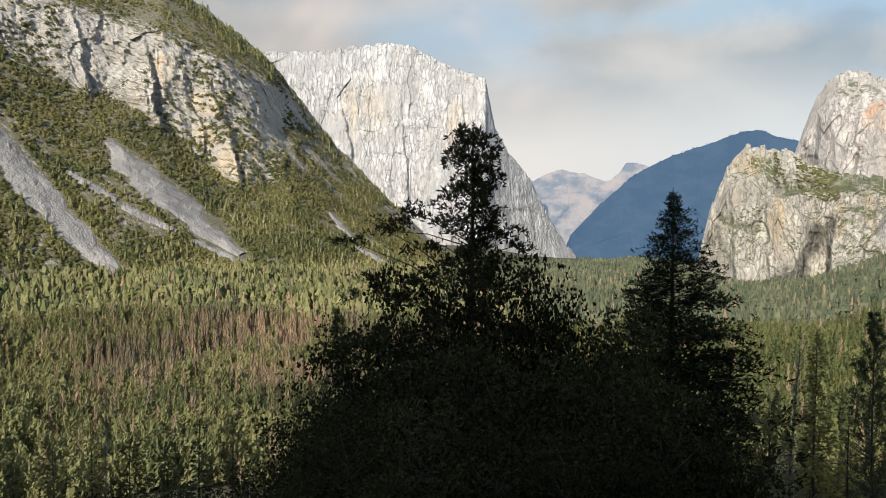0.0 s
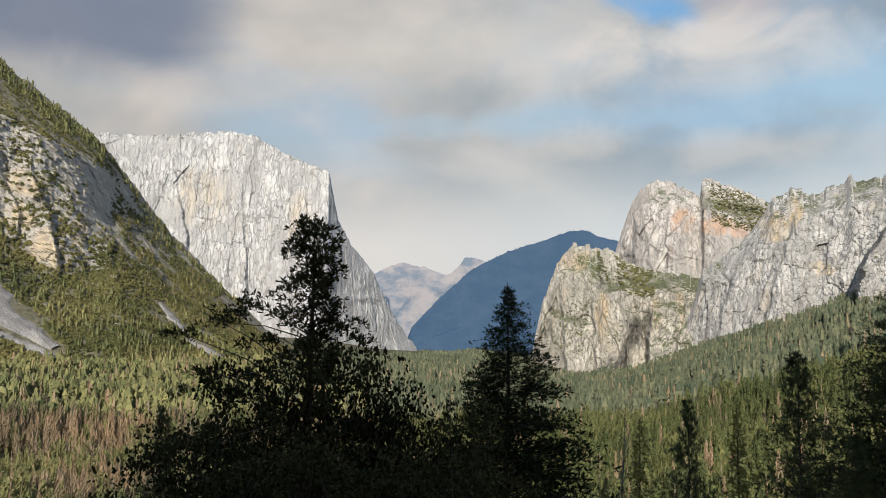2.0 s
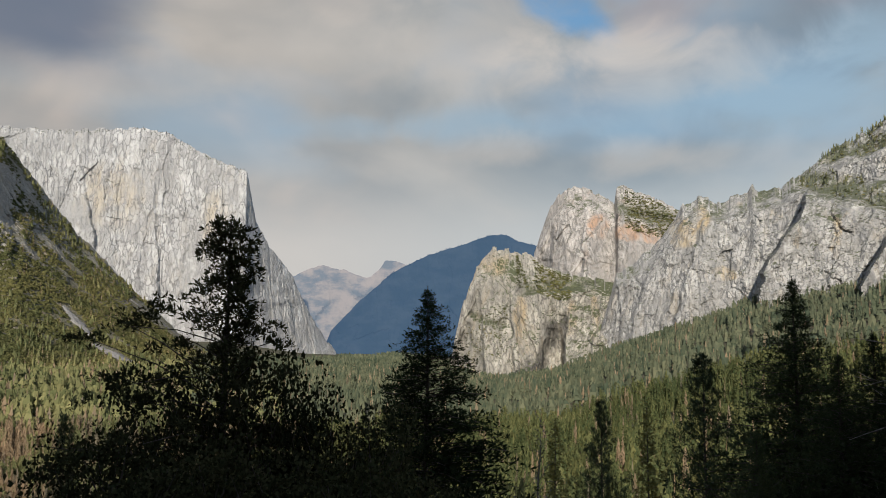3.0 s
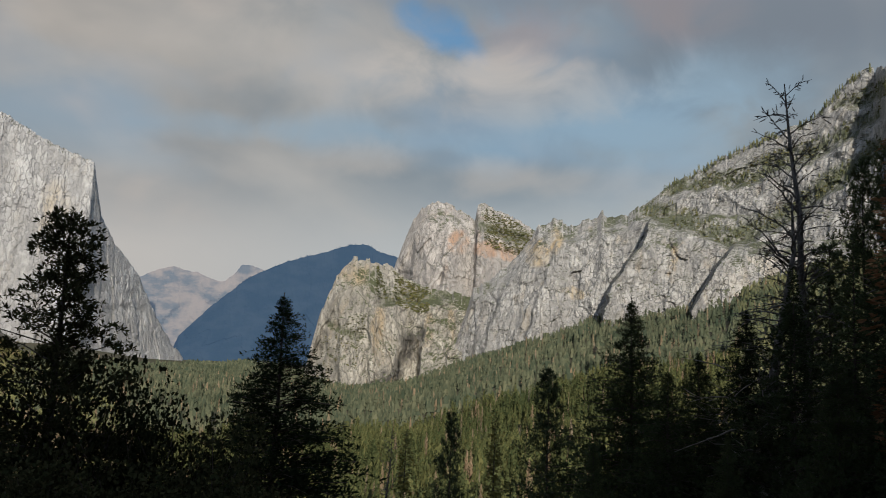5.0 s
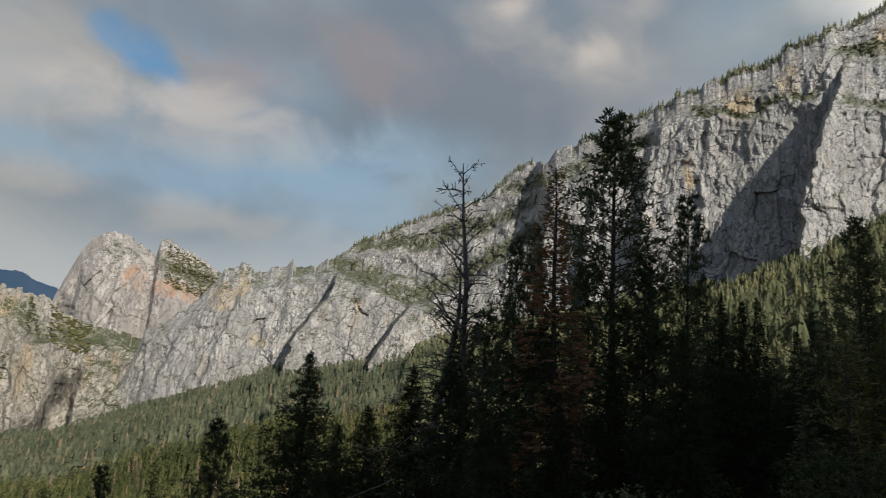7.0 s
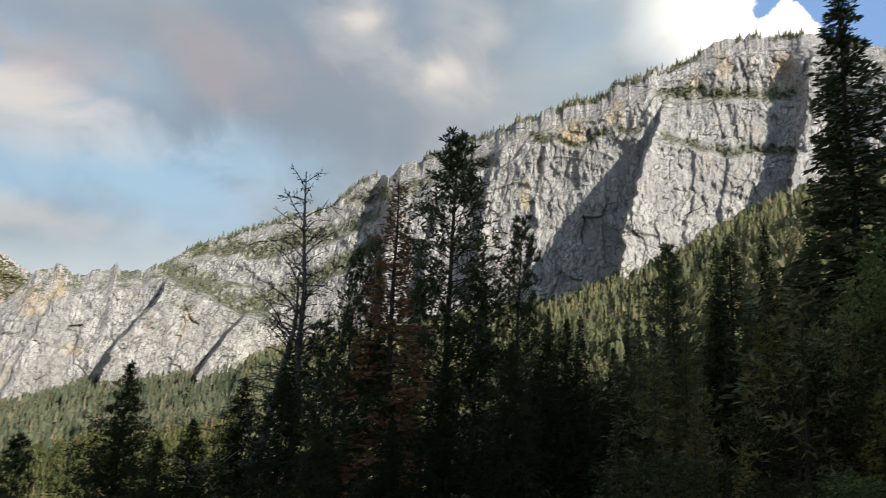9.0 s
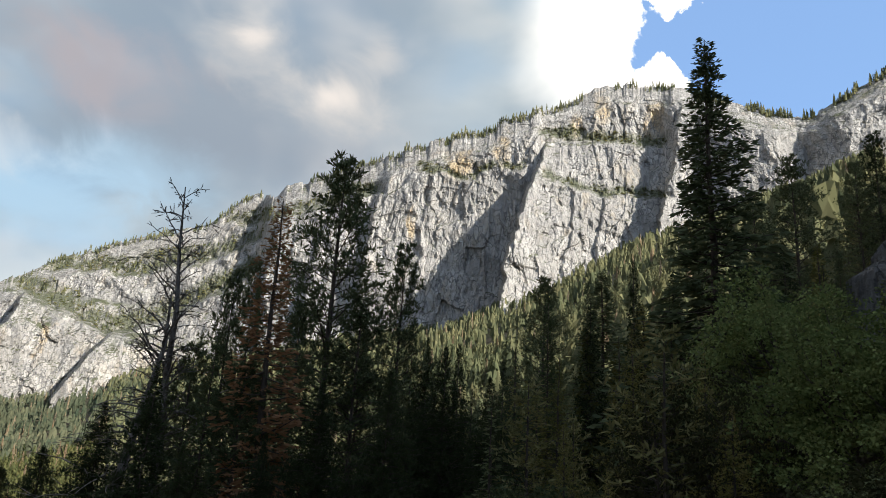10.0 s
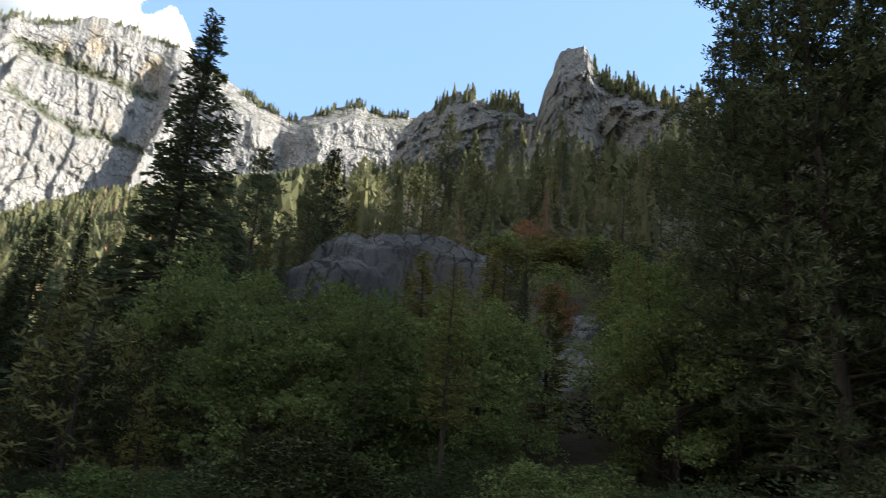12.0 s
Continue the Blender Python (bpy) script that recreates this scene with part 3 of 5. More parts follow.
            near_edge = smooth(over, 0.1, 0.4) * (1 - smooth(over, 0.5 + 0.006 * deep, 0.8 + 0.012 * deep)) * smooth(bb, line[0, 0] - 0.3, line[0, 0] + 0.6) * (1 - smooth(bb, line[-1, 0] - 0.6, line[-1, 0] + 0.3))
            soil = np.maximum(soil, 0.9 * near_edge)
        self.soil = soil
        back = 4
        zr, rr = z[-1].copy(), r[-1].copy()
        for k in range(1, back + 1):
            q = k / back
            rb = rr + depth * q + 12
            zb = zr - (zr - np.minimum(zf, -100)) * q ** 1.6
            xb, yb = plan(b, np.minimum(rb, 4970))
            x, y, z = np.vstack([x, xb]), np.vstack([y, yb]), np.vstack([z, zb])
        verts = np.stack([x.ravel(), y.ravel(), z.ravel()], 1)
        me = mesh_of(name, verts, sheet_faces(rows + back, cols)[:, ::-1], mat, False)
        for key, grid in (("rust", rust), ("soil", soil), ("damp", wet)):
            full = np.zeros(len(verts), np.float32)
            full[:grid.size] = grid.ravel()
            me.attributes.new(key, "FLOAT", "POINT").data.foreach_set("value", full)
        self.ob = tagged(new(name, me), label, category, kind=kind)
        ux = np.stack([np.gradient(self.x, axis=1), np.gradient(self.y, axis=1), np.gradient(self.z, axis=1)], -1)
        vx = np.stack([np.gradient(self.x, axis=0), np.gradient(self.y, axis=0), np.gradient(self.z, axis=0)], -1)
        nn = np.cross(ux, vx)
        nn = nn / np.maximum(np.linalg.norm(nn, axis=-1, keepdims=True), 1e-9)
        self.up = np.abs(nn[..., 2])

    def at(self, bearing, v):
        """Points of the face at bearings and shares of its height."""
        j = np.interp(bearing, self.b, np.arange(self.cols))
        i = np.asarray(v) * (self.rows - 1)
        i0, j0 = np.minimum(i.astype(int), self.rows - 2), np.minimum(j.astype(int), self.cols - 2)
        u, w = i - i0, j - j0
        out = []
        for g in (self.x, self.y, self.z):
            out.append((g[i0, j0] * (1 - u) + g[i0 + 1, j0] * u) * (1 - w) + (g[i0, j0 + 1] * (1 - u) + g[i0 + 1, j0 + 1] * u) * w)
        return np.stack(out, -1), self.up[i0, j0], self.soil[i0, j0]


def between(lo, hi, squeeze):
    """A cliff between two shares of the height, the same all along."""
    return lambda b: (np.full_like(b, lo), np.full_like(b, hi), np.full_like(b, squeeze), False)


def left_cliff(b):
    """The tan cliffs of the mountainside, by their heights in degrees."""
    at = [-34, -30, -26.7, -23.5, -20.5, -18.9, -16.5, -14.9, -12.8, -9.8, -7, -3]
    low = np.interp(b, at, [12.5, 11.4, 9.9, 9.0, 7.0, 5.7, 3.6, 3.0, 3.4, 4.4, 3.6, 1.6])
    high = np.interp(b, at, [16, 15.6, 15.1, 14.2, 13.7, 13.4, 12.2, 11.4, 10.4, 8.6, 5.4, 2.5])
    return low, high, np.interp(b, [-34, -28.8, -17, -13.5, -11.5, -2], [0.5, 0.78, 0.82, 0.6, 0.12, 0.05]), True


left_mountain = Massif(
    "left_mountain", SLOPE,
    [(-60.7, 24.1), (-41.7, 22.4), (-31.8, 21.1), (-22.9, 18.5), (-20.8, 18.0), (-18.8, 16.5), (-16.4, 14.7), (-14.0, 13.2), (-13.0, 12.3), (-11.5, 10.4), (-9.9, 8.3),
     (-8.2, 6.1), (-6.0, 4.0), (-3.7, 1.75), (-1.1, -0.75), (0.7, -2.15), (2.6, -3.0)],
    [(-60.7, 2000), (-32, 2300), (-13, 2450), (2.6, 2420)], [(-60.7, 800), (-32, 1150), (-16.2, 1250), (-5.5, 1420), (2.6, 1750)],
    [(-60.7, 2.25), (-32, -3.7), (-16.2, -3.4), (-5.5, -3.3), (2.6, -3.0)], 460, 260, left_cliff,
    flute=13, rough=6, wide=80, jag=7, seed=3, sunk=12.0, tall=0.5, lean=0.0, turf=True, beds=9.0,
    steps=(([(-22.2, 14), (-20.9, 8)], 55, -2.5), ([(-26.4, 15), (-25.6, 10)], 40, -2.0), ([(-17.6, 13), (-15.4, 3.5)], 30, -2.5), ([(-13.2, 10.5), (-11.5, 3)], 30, -2.0),
           ([(-10.6, 9), (-8.5, 3)], 26, -1.6), ([(-19.6, 12.5), (-18.0, 6)], 22, -1.5)),
    stains=((-18.2, 6.6, 1.3, 1.1), (-16.4, 5.0, 1.2, 1.3), (-20.9, 11.4, 0.9, 1.5), (-17.6, 9.2, 2.0, 1.2), (-14.2, 6.0, 0.5, 1.8), (-15.6, 3.6, 0.7, 1.2)),
    label="rocky mountainside of tan broken cliffs, brush and grey scree chutes")

monolith = Massif(
    "granite_monolith", MONOLITH,
    [(-17.2, 12.7), (-13.2, 13.05), (-10.6, 13.15), (-8.6, 13.45), (-6.3, 13.75), (-4.2, 14.0), (-2.5, 13.85), (-0.9, 13.0), (1.95, 11.9), (3.3, 11.35), (3.7, 9.6),
     (4.05, 7.6), (5.1, 5.85), (6.9, 3.6), (7.6, 2.0), (8.4, 0.5), (9.5, -1.2), (10.9, -2.95)],
    [(-17.25, 4000), (-5.5, 3900), (3.3, 3750), (6.9, 4080), (10.9, 4420)], [(-17.25, 3820), (-5.5, 3720), (3.3, 3570), (6.9, 3880), (10.9, 4200)],
    [(-17.3, -2.5), (10.9, -3.0)], 420, 230, between(0.06, 0.97, 0.8), [(-17.25, 0), (-9.8, 30), (-6.5, -10), (-2.2, 12), (0.5, -10), (3.0, -30), (4.5, 20), (10.7, 0)],
    flute=13, rough=7, wide=120, jag=7, seed=12, tall=0.14, lean=0.0,
    steps=(([(-8.5, 12.6), (-6.6, 4)], 40, -4.0), ([(-3.2, 13), (-2.6, 2)], 30, -2.5), ([(0.4, 12), (0.8, 1)], 26, -2.0)),
    stains=((-6.0, 9.0, 2.5, 3.0), (1.0, 7.0, 1.2, 3.5)),
    label="huge sheer pale grey granite monolith with a flat top", depth=500)

lower_buttress = Massif(
    "lower_buttress", BUTTRESS,
    [(19.1, -3.46), (19.52, -1.2), (20.05, 1.07), (20.59, 2.8), (21.23, 4.53), (22.42, 5.93), (23.71, 5.82), (25.44, 5.18), (26.74, 4.32), (27.61, 3.89), (29.45, 3.69), (31.51, 3.27), (33.88, 2.64)],
    [(19.08, 2750), (33.81, 2800)], [(19.08, 2640), (23.6, 2540), (26.82, 2580), (33.81, 2480)], [(19.1, -3.79), (23.74, -4.22), (26.34, -3.46), (30.12, -2.25), (33.9, -0.82)], 260, 150,
    between(0.1, 0.8, 0.55), [(19.08, 140), (20.8, 30), (23.06, -45), (25.96, -30), (27.15, 30), (28.87, -10), (33.81, 0)], flute=16, rough=9, wide=80, jag=9, seed=23, tall=0.3, lean=0.3,
    steps=(([(26.9, 3.0), (26.1, -3.0)], -30, 1.0), ([(28.3, 1.4), (27.6, -3.2)], 110, 1.8), ([(21.2, 4.5), (21.8, -3)], 36, 1.6), ([(23.6, 4.5), (23.9, -3.2)], 34, 1.4), ([(30.6, 3.0), (30.0, -2)], 30, 1.5)),
    shelves=(([(24.6, 2.0), (27.6, 2.2), (30.4, 2.9)], 60), ([(20.5, 0.2), (23.5, -0.6)], 16)),
    stains=((24.6, 0.2, 0.7, 2.4), (22.6, 4.6, 1.5, 1.2), (28.6, 0.5, 0.5, 1.6), (30.2, 0.6, 0.4, 2.2)),
    damp=((27.0, -0.9, 0.55, 1.5), (26.1, -2.6, 0.5, 1.2), (27.9, 0.3, 0.45, 0.9), (25.2, -3.2, 1.0, 0.6)),
    hollows=((25.9, 28.1, 0.55, 90, 0.6, 0.3),),
    label="tan granite buttress with ledges of brush beside a dark waterfall recess")

high_spire = Massif(
    "high_spire", SPIRE,
    [(24.9, 2.6), (25.7, 5.3), (26.4, 7.4), (27.0, 8.9), (27.7, 10.0), (28.3, 10.45), (28.9, 10.55), (29.6, 10.4), (30.4, 10.1), (31.2, 9.65), (31.9, 9.2), (32.1, 10.45), (32.6, 10.6), (33.7, 9.9), (35.0, 9.4), (36.4, 8.7), (38.7, 7.5)],
    [(24.89, 3350), (38.66, 3250)], [(24.89, 3150), (30.05, 3000), (38.66, 2950)], [(24.92, -0.12), (38.74, 1.6)], 240, 150, between(0.08, 0.85, 0.6),
    [(24.89, 190), (26.61, 70), (28.12, -40), (29.84, -60), (31.67, 20), (32.42, -20), (35.43, 70), (38.66, 60)], flute=15, rough=8, wide=100, jag=7, seed=31, tall=0.3, lean=0.3,
    steps=(([(27.3, 9.5), (26.6, 3)], 50, 1.5), ([(29.6, 9.6), (29.2, 4)], 24, 1.5), ([(32.1, 10.4), (31.9, 8.4)], 46, 1.2)),
    shelves=(([(31.8, 8.4), (34, 7.6), (36.4, 7.2)], 50),),
    stains=((33.0, 6.9, 1.6, 0.8), (34.6, 6.6, 1.0, 0.7), (30.6, 7.4, 1.0, 1.2)),
    label="rounded grey granite spire with tan scars and a brushy shoulder")

south_wall = Massif(
    "south_wall", WALL,
    [(29.3, -2.5), (30.3, -1.3), (31.0, 0.7), (31.5, 2.2), (31.9, 3.8), (33.3, 4.8), (34.5, 5.5), (35.7, 6.9), (36.6, 8.3), (36.9, 8.9), (38.1, 9.3), (39.7, 9.0), (41.4, 9.4), (41.8, 9.95), (42.3, 9.6), (43.7, 9.8), (44.9, 10.6),
     (47.0, 11.9), (51.4, 14.2), (54.1, 15.1), (56.8, 16.1), (58.5, 17.9), (59.6, 18.8), (61.7, 19.05), (62.3, 19.8), (63.9, 20.4), (68.3, 22.45), (70.5, 23.2), (73.1, 24.3),
     (76.5, 25.2), (80.9, 26.5), (82.5, 27.05), (86.3, 28.0), (88.7, 29.0), (91.2, 28.75), (94.4, 28.2), (95.3, 27.8)],
    [(31, 2600), (48.4, 2500), (64.9, 2150), (74, 1980), (81.2, 1940), (95.3, 2010)], [(31, 2450), (36.5, 2350), (48.4, 2120), (56, 1980), (71.5, 1740), (81.2, 1710), (95.3, 1780)],
    [(29.3, -2.7), (31, -1.6), (36.6, 0.2), (42, 2.6), (48.4, 3.4), (56, 6.3), (71.4, 10.3), (75.8, 10.6), (81.2, 13.5), (90.9, 17.6), (95.3, 19.2)], 700, 230,
    between(0.06, 0.8, 0.72), [(31, 60), (32.5, 10), (36, -20), (40, 0), (64, 0), (75, 20), (95.3, 0)],
    flute=15, rough=8, wide=75, jag=9, seed=44, tall=0.22,
    steps=(([(45.3, 9.6), (44.4, 7.2), (42.5, 4.5), (41.7, 2.0)], 430, 5.0, 0.4), ([(51.3, 7.6), (49.8, 5.7), (48.2, 2.6)], 380, 5.0, 0.4), ([(38.6, 9.2), (37.4, 5), (36.0, 0.5)], 34, 2.2),
           ([(34.6, 5.2), (32.8, 0)], 30, 1.6), ([(47.6, 8.6), (46.4, 3)], 24, 1.2), ([(62.4, 19.2), (61.4, 14)], 50, 2.0), ([(66.2, 21), (64.8, 14)], 45, 2.0),
           ([(70.9, 22.9), (69.5, 19.8), (68.5, 12)], 60, 2.4), ([(74.3, 23.5), (73.4, 18.8), (73.0, 11)], 20, 2.0),
           ([(83.4, 24.8), (82.2, 21.4), (81.3, 18.3), (80.3, 14.7), (79.9, 11.5)], 350, 9.0, 0.7), ([(86.8, 26), (85.0, 15)], 15, 2.2), ([(89.8, 26.5), (87.6, 17)], 18, 2.4),
           ([(94.2, 27.3), (93.7, 22.8), (92.2, 17.5)], 130, 5.0, 0.5)),
    shelves=(([(44.8, 9.3), (47, 8.6), (49.2, 7.9), (51, 7.0), (54.5, 8.4), (57, 10.3), (61, 13)], 120), ([(46.5, 10.9), (51.4, 11.4), (54, 12.4), (57.4, 13.2), (61, 15.6)], 80),
             ([(58, 16.2), (62, 17.0), (66, 18.6), (70, 20.0)], 45), ([(83.2, 21.8), (86, 21), (90, 20.4), (93.4, 20)], 26), ([(82.8, 25.0), (88, 24.5), (93.6, 24.2)], 24),
             ([(72.5, 22.0), (77, 21.6), (82, 22.8)], 14)),
    stains=((38.2, 7.8, 0.7, 1.3), (36.9, 6.8, 1.2, 1.4), (40.0, 3.8, 1.4, 0.5), (47.0, 6.0, 0.4, 1.6), (76.5, 23.0, 1.6, 1.0), (79.8, 23.8, 1.0, 1.6), (88.3, 27.0, 1.0, 1.4), (92.4, 26.0, 0.9, 1.8), (86.0, 26.0, 0.7, 1.2),
            (72.6, 18.0, 0.5, 1.6)),
    label="long grey granite wall with upright streaks, shaded alcoves and trees along its rim")

east_wall = Massif(
    "shoulder_wall", WALL,
    [(93.35, 28.21), (95.51, 27.94), (98.73, 26.76), (101.19, 25.8), (103.66, 25.07), (106.53, 26.19), (108.95, 26.99), (111.42, 26.59), (114.24, 26.6), (117.09, 25.13)],
    [(93.1, 2000), (104, 1960), (117, 2050)], [(93.1, 1760), (104, 1720), (117, 1760)], [(93.07, 18.27), (99.59, 20.42), (108.32, 22.36), (117, 23.19)], 200, 110,
    between(0.1, 0.7, 0.6), [(93.07, 60), (97.39, -20), (101.71, -20), (103.35, 40), (106.06, -30), (110.39, 0), (116.91, 0)], flute=12, rough=6, wide=60, jag=6, seed=52,
    label="grey granite shoulder with a wooded rim")

knobs = Massif(
    "granite_knobs", KNOB,
    [(112.77, 25.25), (115.02, 27.12), (116.69, 28.14), (118.58, 29.26), (120.5, 28.66), (122.65, 28.16), (124.56, 27.55), (125.11, 29.78), (126.52, 32.08), (128.79, 32.2), (129.57, 30.67), (131.03, 29.64),
     (133.66, 28.77), (136.59, 27.77), (142.9, 27.25), (154.81, 28.71)],
    [(112.56, 900), (125.55, 800), (136.24, 680), (154.81, 420)], [(112.56, 830), (125.55, 690), (136.24, 560), (154.81, 330)], [(112.67, 23.09), (125.69, 23.95), (136.43, 24.56), (154.81, 25.55)], 240, 90,
    between(0.1, 0.8, 0.6), [(112.56, 20), (116.91, -10), (121.24, 10), (123.94, 25), (125.55, -15), (128.77, -10), (130.91, 15), (136.24, 0), (154.81, 0)], flute=14, rough=8, wide=34, jag=8, seed=61,
    label="granite knobs above the wooded hillside, rock darkened for shade", depth=200)

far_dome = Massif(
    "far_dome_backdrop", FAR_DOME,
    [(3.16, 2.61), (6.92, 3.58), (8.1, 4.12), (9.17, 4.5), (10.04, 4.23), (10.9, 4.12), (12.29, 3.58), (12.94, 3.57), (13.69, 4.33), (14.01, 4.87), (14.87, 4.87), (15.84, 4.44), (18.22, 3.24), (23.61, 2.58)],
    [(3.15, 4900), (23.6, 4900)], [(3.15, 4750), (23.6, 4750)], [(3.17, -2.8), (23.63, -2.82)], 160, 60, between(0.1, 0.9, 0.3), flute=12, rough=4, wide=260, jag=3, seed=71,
    label="far granite dome and bare range, haze painted into colour and glow", category="backdrop", depth=60)

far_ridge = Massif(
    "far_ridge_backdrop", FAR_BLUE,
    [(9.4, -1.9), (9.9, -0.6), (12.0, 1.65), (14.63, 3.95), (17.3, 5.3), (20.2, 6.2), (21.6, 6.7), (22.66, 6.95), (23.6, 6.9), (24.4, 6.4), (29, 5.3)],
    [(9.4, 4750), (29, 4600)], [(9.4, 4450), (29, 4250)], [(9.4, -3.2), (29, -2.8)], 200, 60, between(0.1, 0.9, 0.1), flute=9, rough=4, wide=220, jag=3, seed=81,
    label="far wooded ridge, blue haze painted into its colour and glow", category="backdrop", depth=100)

# ---- scree chutes on the mountainside ----


CHUTES = []


def chute(mountain, line, width, label):
    """A ribbon of loose rock down a mountainside: bearing, height in degrees and half width in degrees along its middle."""
    line = np.array(line, float)
    CHUTES.append(line)
    t = np.linspace(0, 1, 60)
    s = np.linspace(0, 1, len(line))
    b, el, half = (np.interp(t, s, line[:, k]) for k in range(3))
    share = []
    for q, e in zip(b, el):
        j = int(np.interp(q, mountain.b, np.arange(mountain.cols)))
        high = np.degrees(np.arctan2(mountain.z[:, j] - EYE, np.hypot(mountain.x[:, j], mountain.y[:, j])))
        share.append(mountain.v[np.argmin(np.abs(high - e))])
    share = np.convolve(np.pad(np.array(share), 3, "edge"), np.ones(7) / 7, "valid")
    across = np.linspace(-1, 1, width)
    edge = 1 + 0.5 * fbm(np.stack([t * 9, 0 * t + line[0, 0], 0 * t], 1), 3, 9)
    bb = b[:, None] + across[None, :] * (half * edge * (0.35 + 0.65 * np.sin(np.pi * np.clip(t * 0.9 + 0.08, 0, 1))))[:, None]
    vv = np.broadcast_to(share[:, None], bb.shape) + 0.004 * across[None, :]
    pts, _, _ = mountain.at(bb.ravel(), np.clip(vv.ravel(), 0, 0.99))
    pts[:, 2] += 4.5 * (1 - np.abs(np.tile(across, len(t))) ** 3) - 0.6 + 0.8 * fbm(pts / 6.0, 2, 4)
    return tagged(new("scree_chute", mesh_of("scree_chute", pts, sheet_faces(len(t), width)[:, ::-1], SCREE)), label, "scree", kind="structure")


chute(left_mountain, [(-32.54, 8.16, 1.0), (-30.8, 4.99, 1.5), (-28.44, 1.59, 1.4), (-25.94, -1.4, 1.2), (-23.64, -3.65, 0.9)], 14, "long grey scree chute down the brushy slope")
chute(left_mountain, [(-24.43, 6.06, 0.5), (-22.87, 4.14, 1.6), (-20.55, 2.21, 1.8), (-18.01, -0.26, 1.4), (-15.35, -2.21, 0.7)], 14, "grey scree chute below tan cliffs")
for b0, e0, b1, e1, w in ((-27.17, 3.82, -24.03, 1.9, 0.25), (-23.62, 1.47, -20.03, -0.36, 0.32), (-18.97, -1.01, -14.5, -3.18, 0.28), (-8.8, 1.11, -6.97, -1.05, 0.35), (-6.76, -1.59, -3.95, -3.11, 0.4),
                          (-4.39, 1.54, -0.27, -1.71, 0.4)):
    chute(left_mountain, [(b0, e0, w), ((b0 + b1) / 2, (e0 + e1) / 2, w * 1.3), (b1, e1, w * 0.7)], 8, "narrow pale streak of scree on the slope")

# ---- far woods and brush: too many to count ----
RNG = np.random.default_rng(7)


def tiered(tiers, points, seed):
    """A small conifer of ragged tiers, one high."""
    rng = np.random.default_rng(seed)
    vs, fs = [], []
    base = 0.08
    for k in range(tiers):
        lo = base + (1 - base) * (k / tiers) ** 0.95
        hi = min(1.0, base + (1 - base) * ((k + 1) / tiers) + 0.13)
        rad = 0.5 * (1 - lo) ** 0.75 * rng.uniform(0.75, 1.2) + 0.05
        n0 = len(vs)
        off = rng.uniform(-0.05, 0.05, 2)
        vs.append((off[0] * 0.4, off[1] * 0.4, hi if k < tiers - 1 else 1.0))
        for q in range(points):
            a = 2 * math.pi * (q + rng.uniform(-0.25, 0.25)) / points
            r = rad * (rng.uniform(0.8, 1.25) if q % 2 else rng.uniform(0.35, 0.65))
            vs.append((r * math.cos(a) + off[0], r * math.sin(a) + off[1], lo + rng.uniform(-0.05, 0.05) + (0 if q % 2 else 0.05)))
        for q in range(points):
            fs.append((n0, n0 + 1 + q, n0 + 1 + (q + 1) % points))
    return np.array(vs), np.array(fs)


def bare(seed):
    """A dead grey-brown conifer: a thin stem and ragged twig fans, one high."""
    rng = np.random.default_rng(seed)
    vs, fs = [(0.03, 0, 0), (-0.015, 0.026, 0), (-0.015, -0.026, 0), (0, 0, 1)], [(0, 1, 3), (1, 2, 3), (2, 0, 3)]
    for k in range(13):
        h = 0.22 + 0.74 * k / 13
        a, r = rng.uniform(0, 6.28), 0.30 * (1.06 - h) * rng.uniform(0.7, 1.4)
        n0 = len(vs)
        c, s = math.cos(a), math.sin(a)
        vs += [(0, 0, h + 0.06), (0, 0, h - 0.05), (c * r - s * r * 0.3, s * r + c * r * 0.3, h + rng.uniform(-0.05, 0.02)), (c * r + s * r * 0.3, s * r - c * r * 0.3, h + rng.uniform(-0.08, 0.0))]
        fs += [(n0, n0 + 1, n0 + 2), (n0, n0 + 1, n0 + 3)]
    return np.array(vs), np.array(fs)


def mound(seed, points=6):
    """A rounded, broken clump of brush, one across."""
    rng = np.random.default_rng(seed)
    vs, fs = [(rng.uniform(-0.1, 0.1), rng.uniform(-0.1, 0.1), rng.uniform(0.55, 0.8))], []
    for ring, (rad, high) in enumerate(((0.34, 0.5), (0.55, 0.05))):
        for q in range(points):
            a = 2 * math.pi * (q + 0.5 * ring + rng.uniform(-0.3, 0.3)) / points
            r = rad * rng.uniform(0.7, 1.3)
            vs.append((r * math.cos(a), r * math.sin(a), high * rng.uniform(0.6, 1.35) - 0.1 * ring))
    for q in range(points):
        p = (q + 1) % points
        fs += [(0, 1 + q, 1 + p), (1 + q, 1 + points + q, 1 + p), (1 + p, 1 + points + q, 1 + points + p)]
    return np.array(vs), np.array(fs)


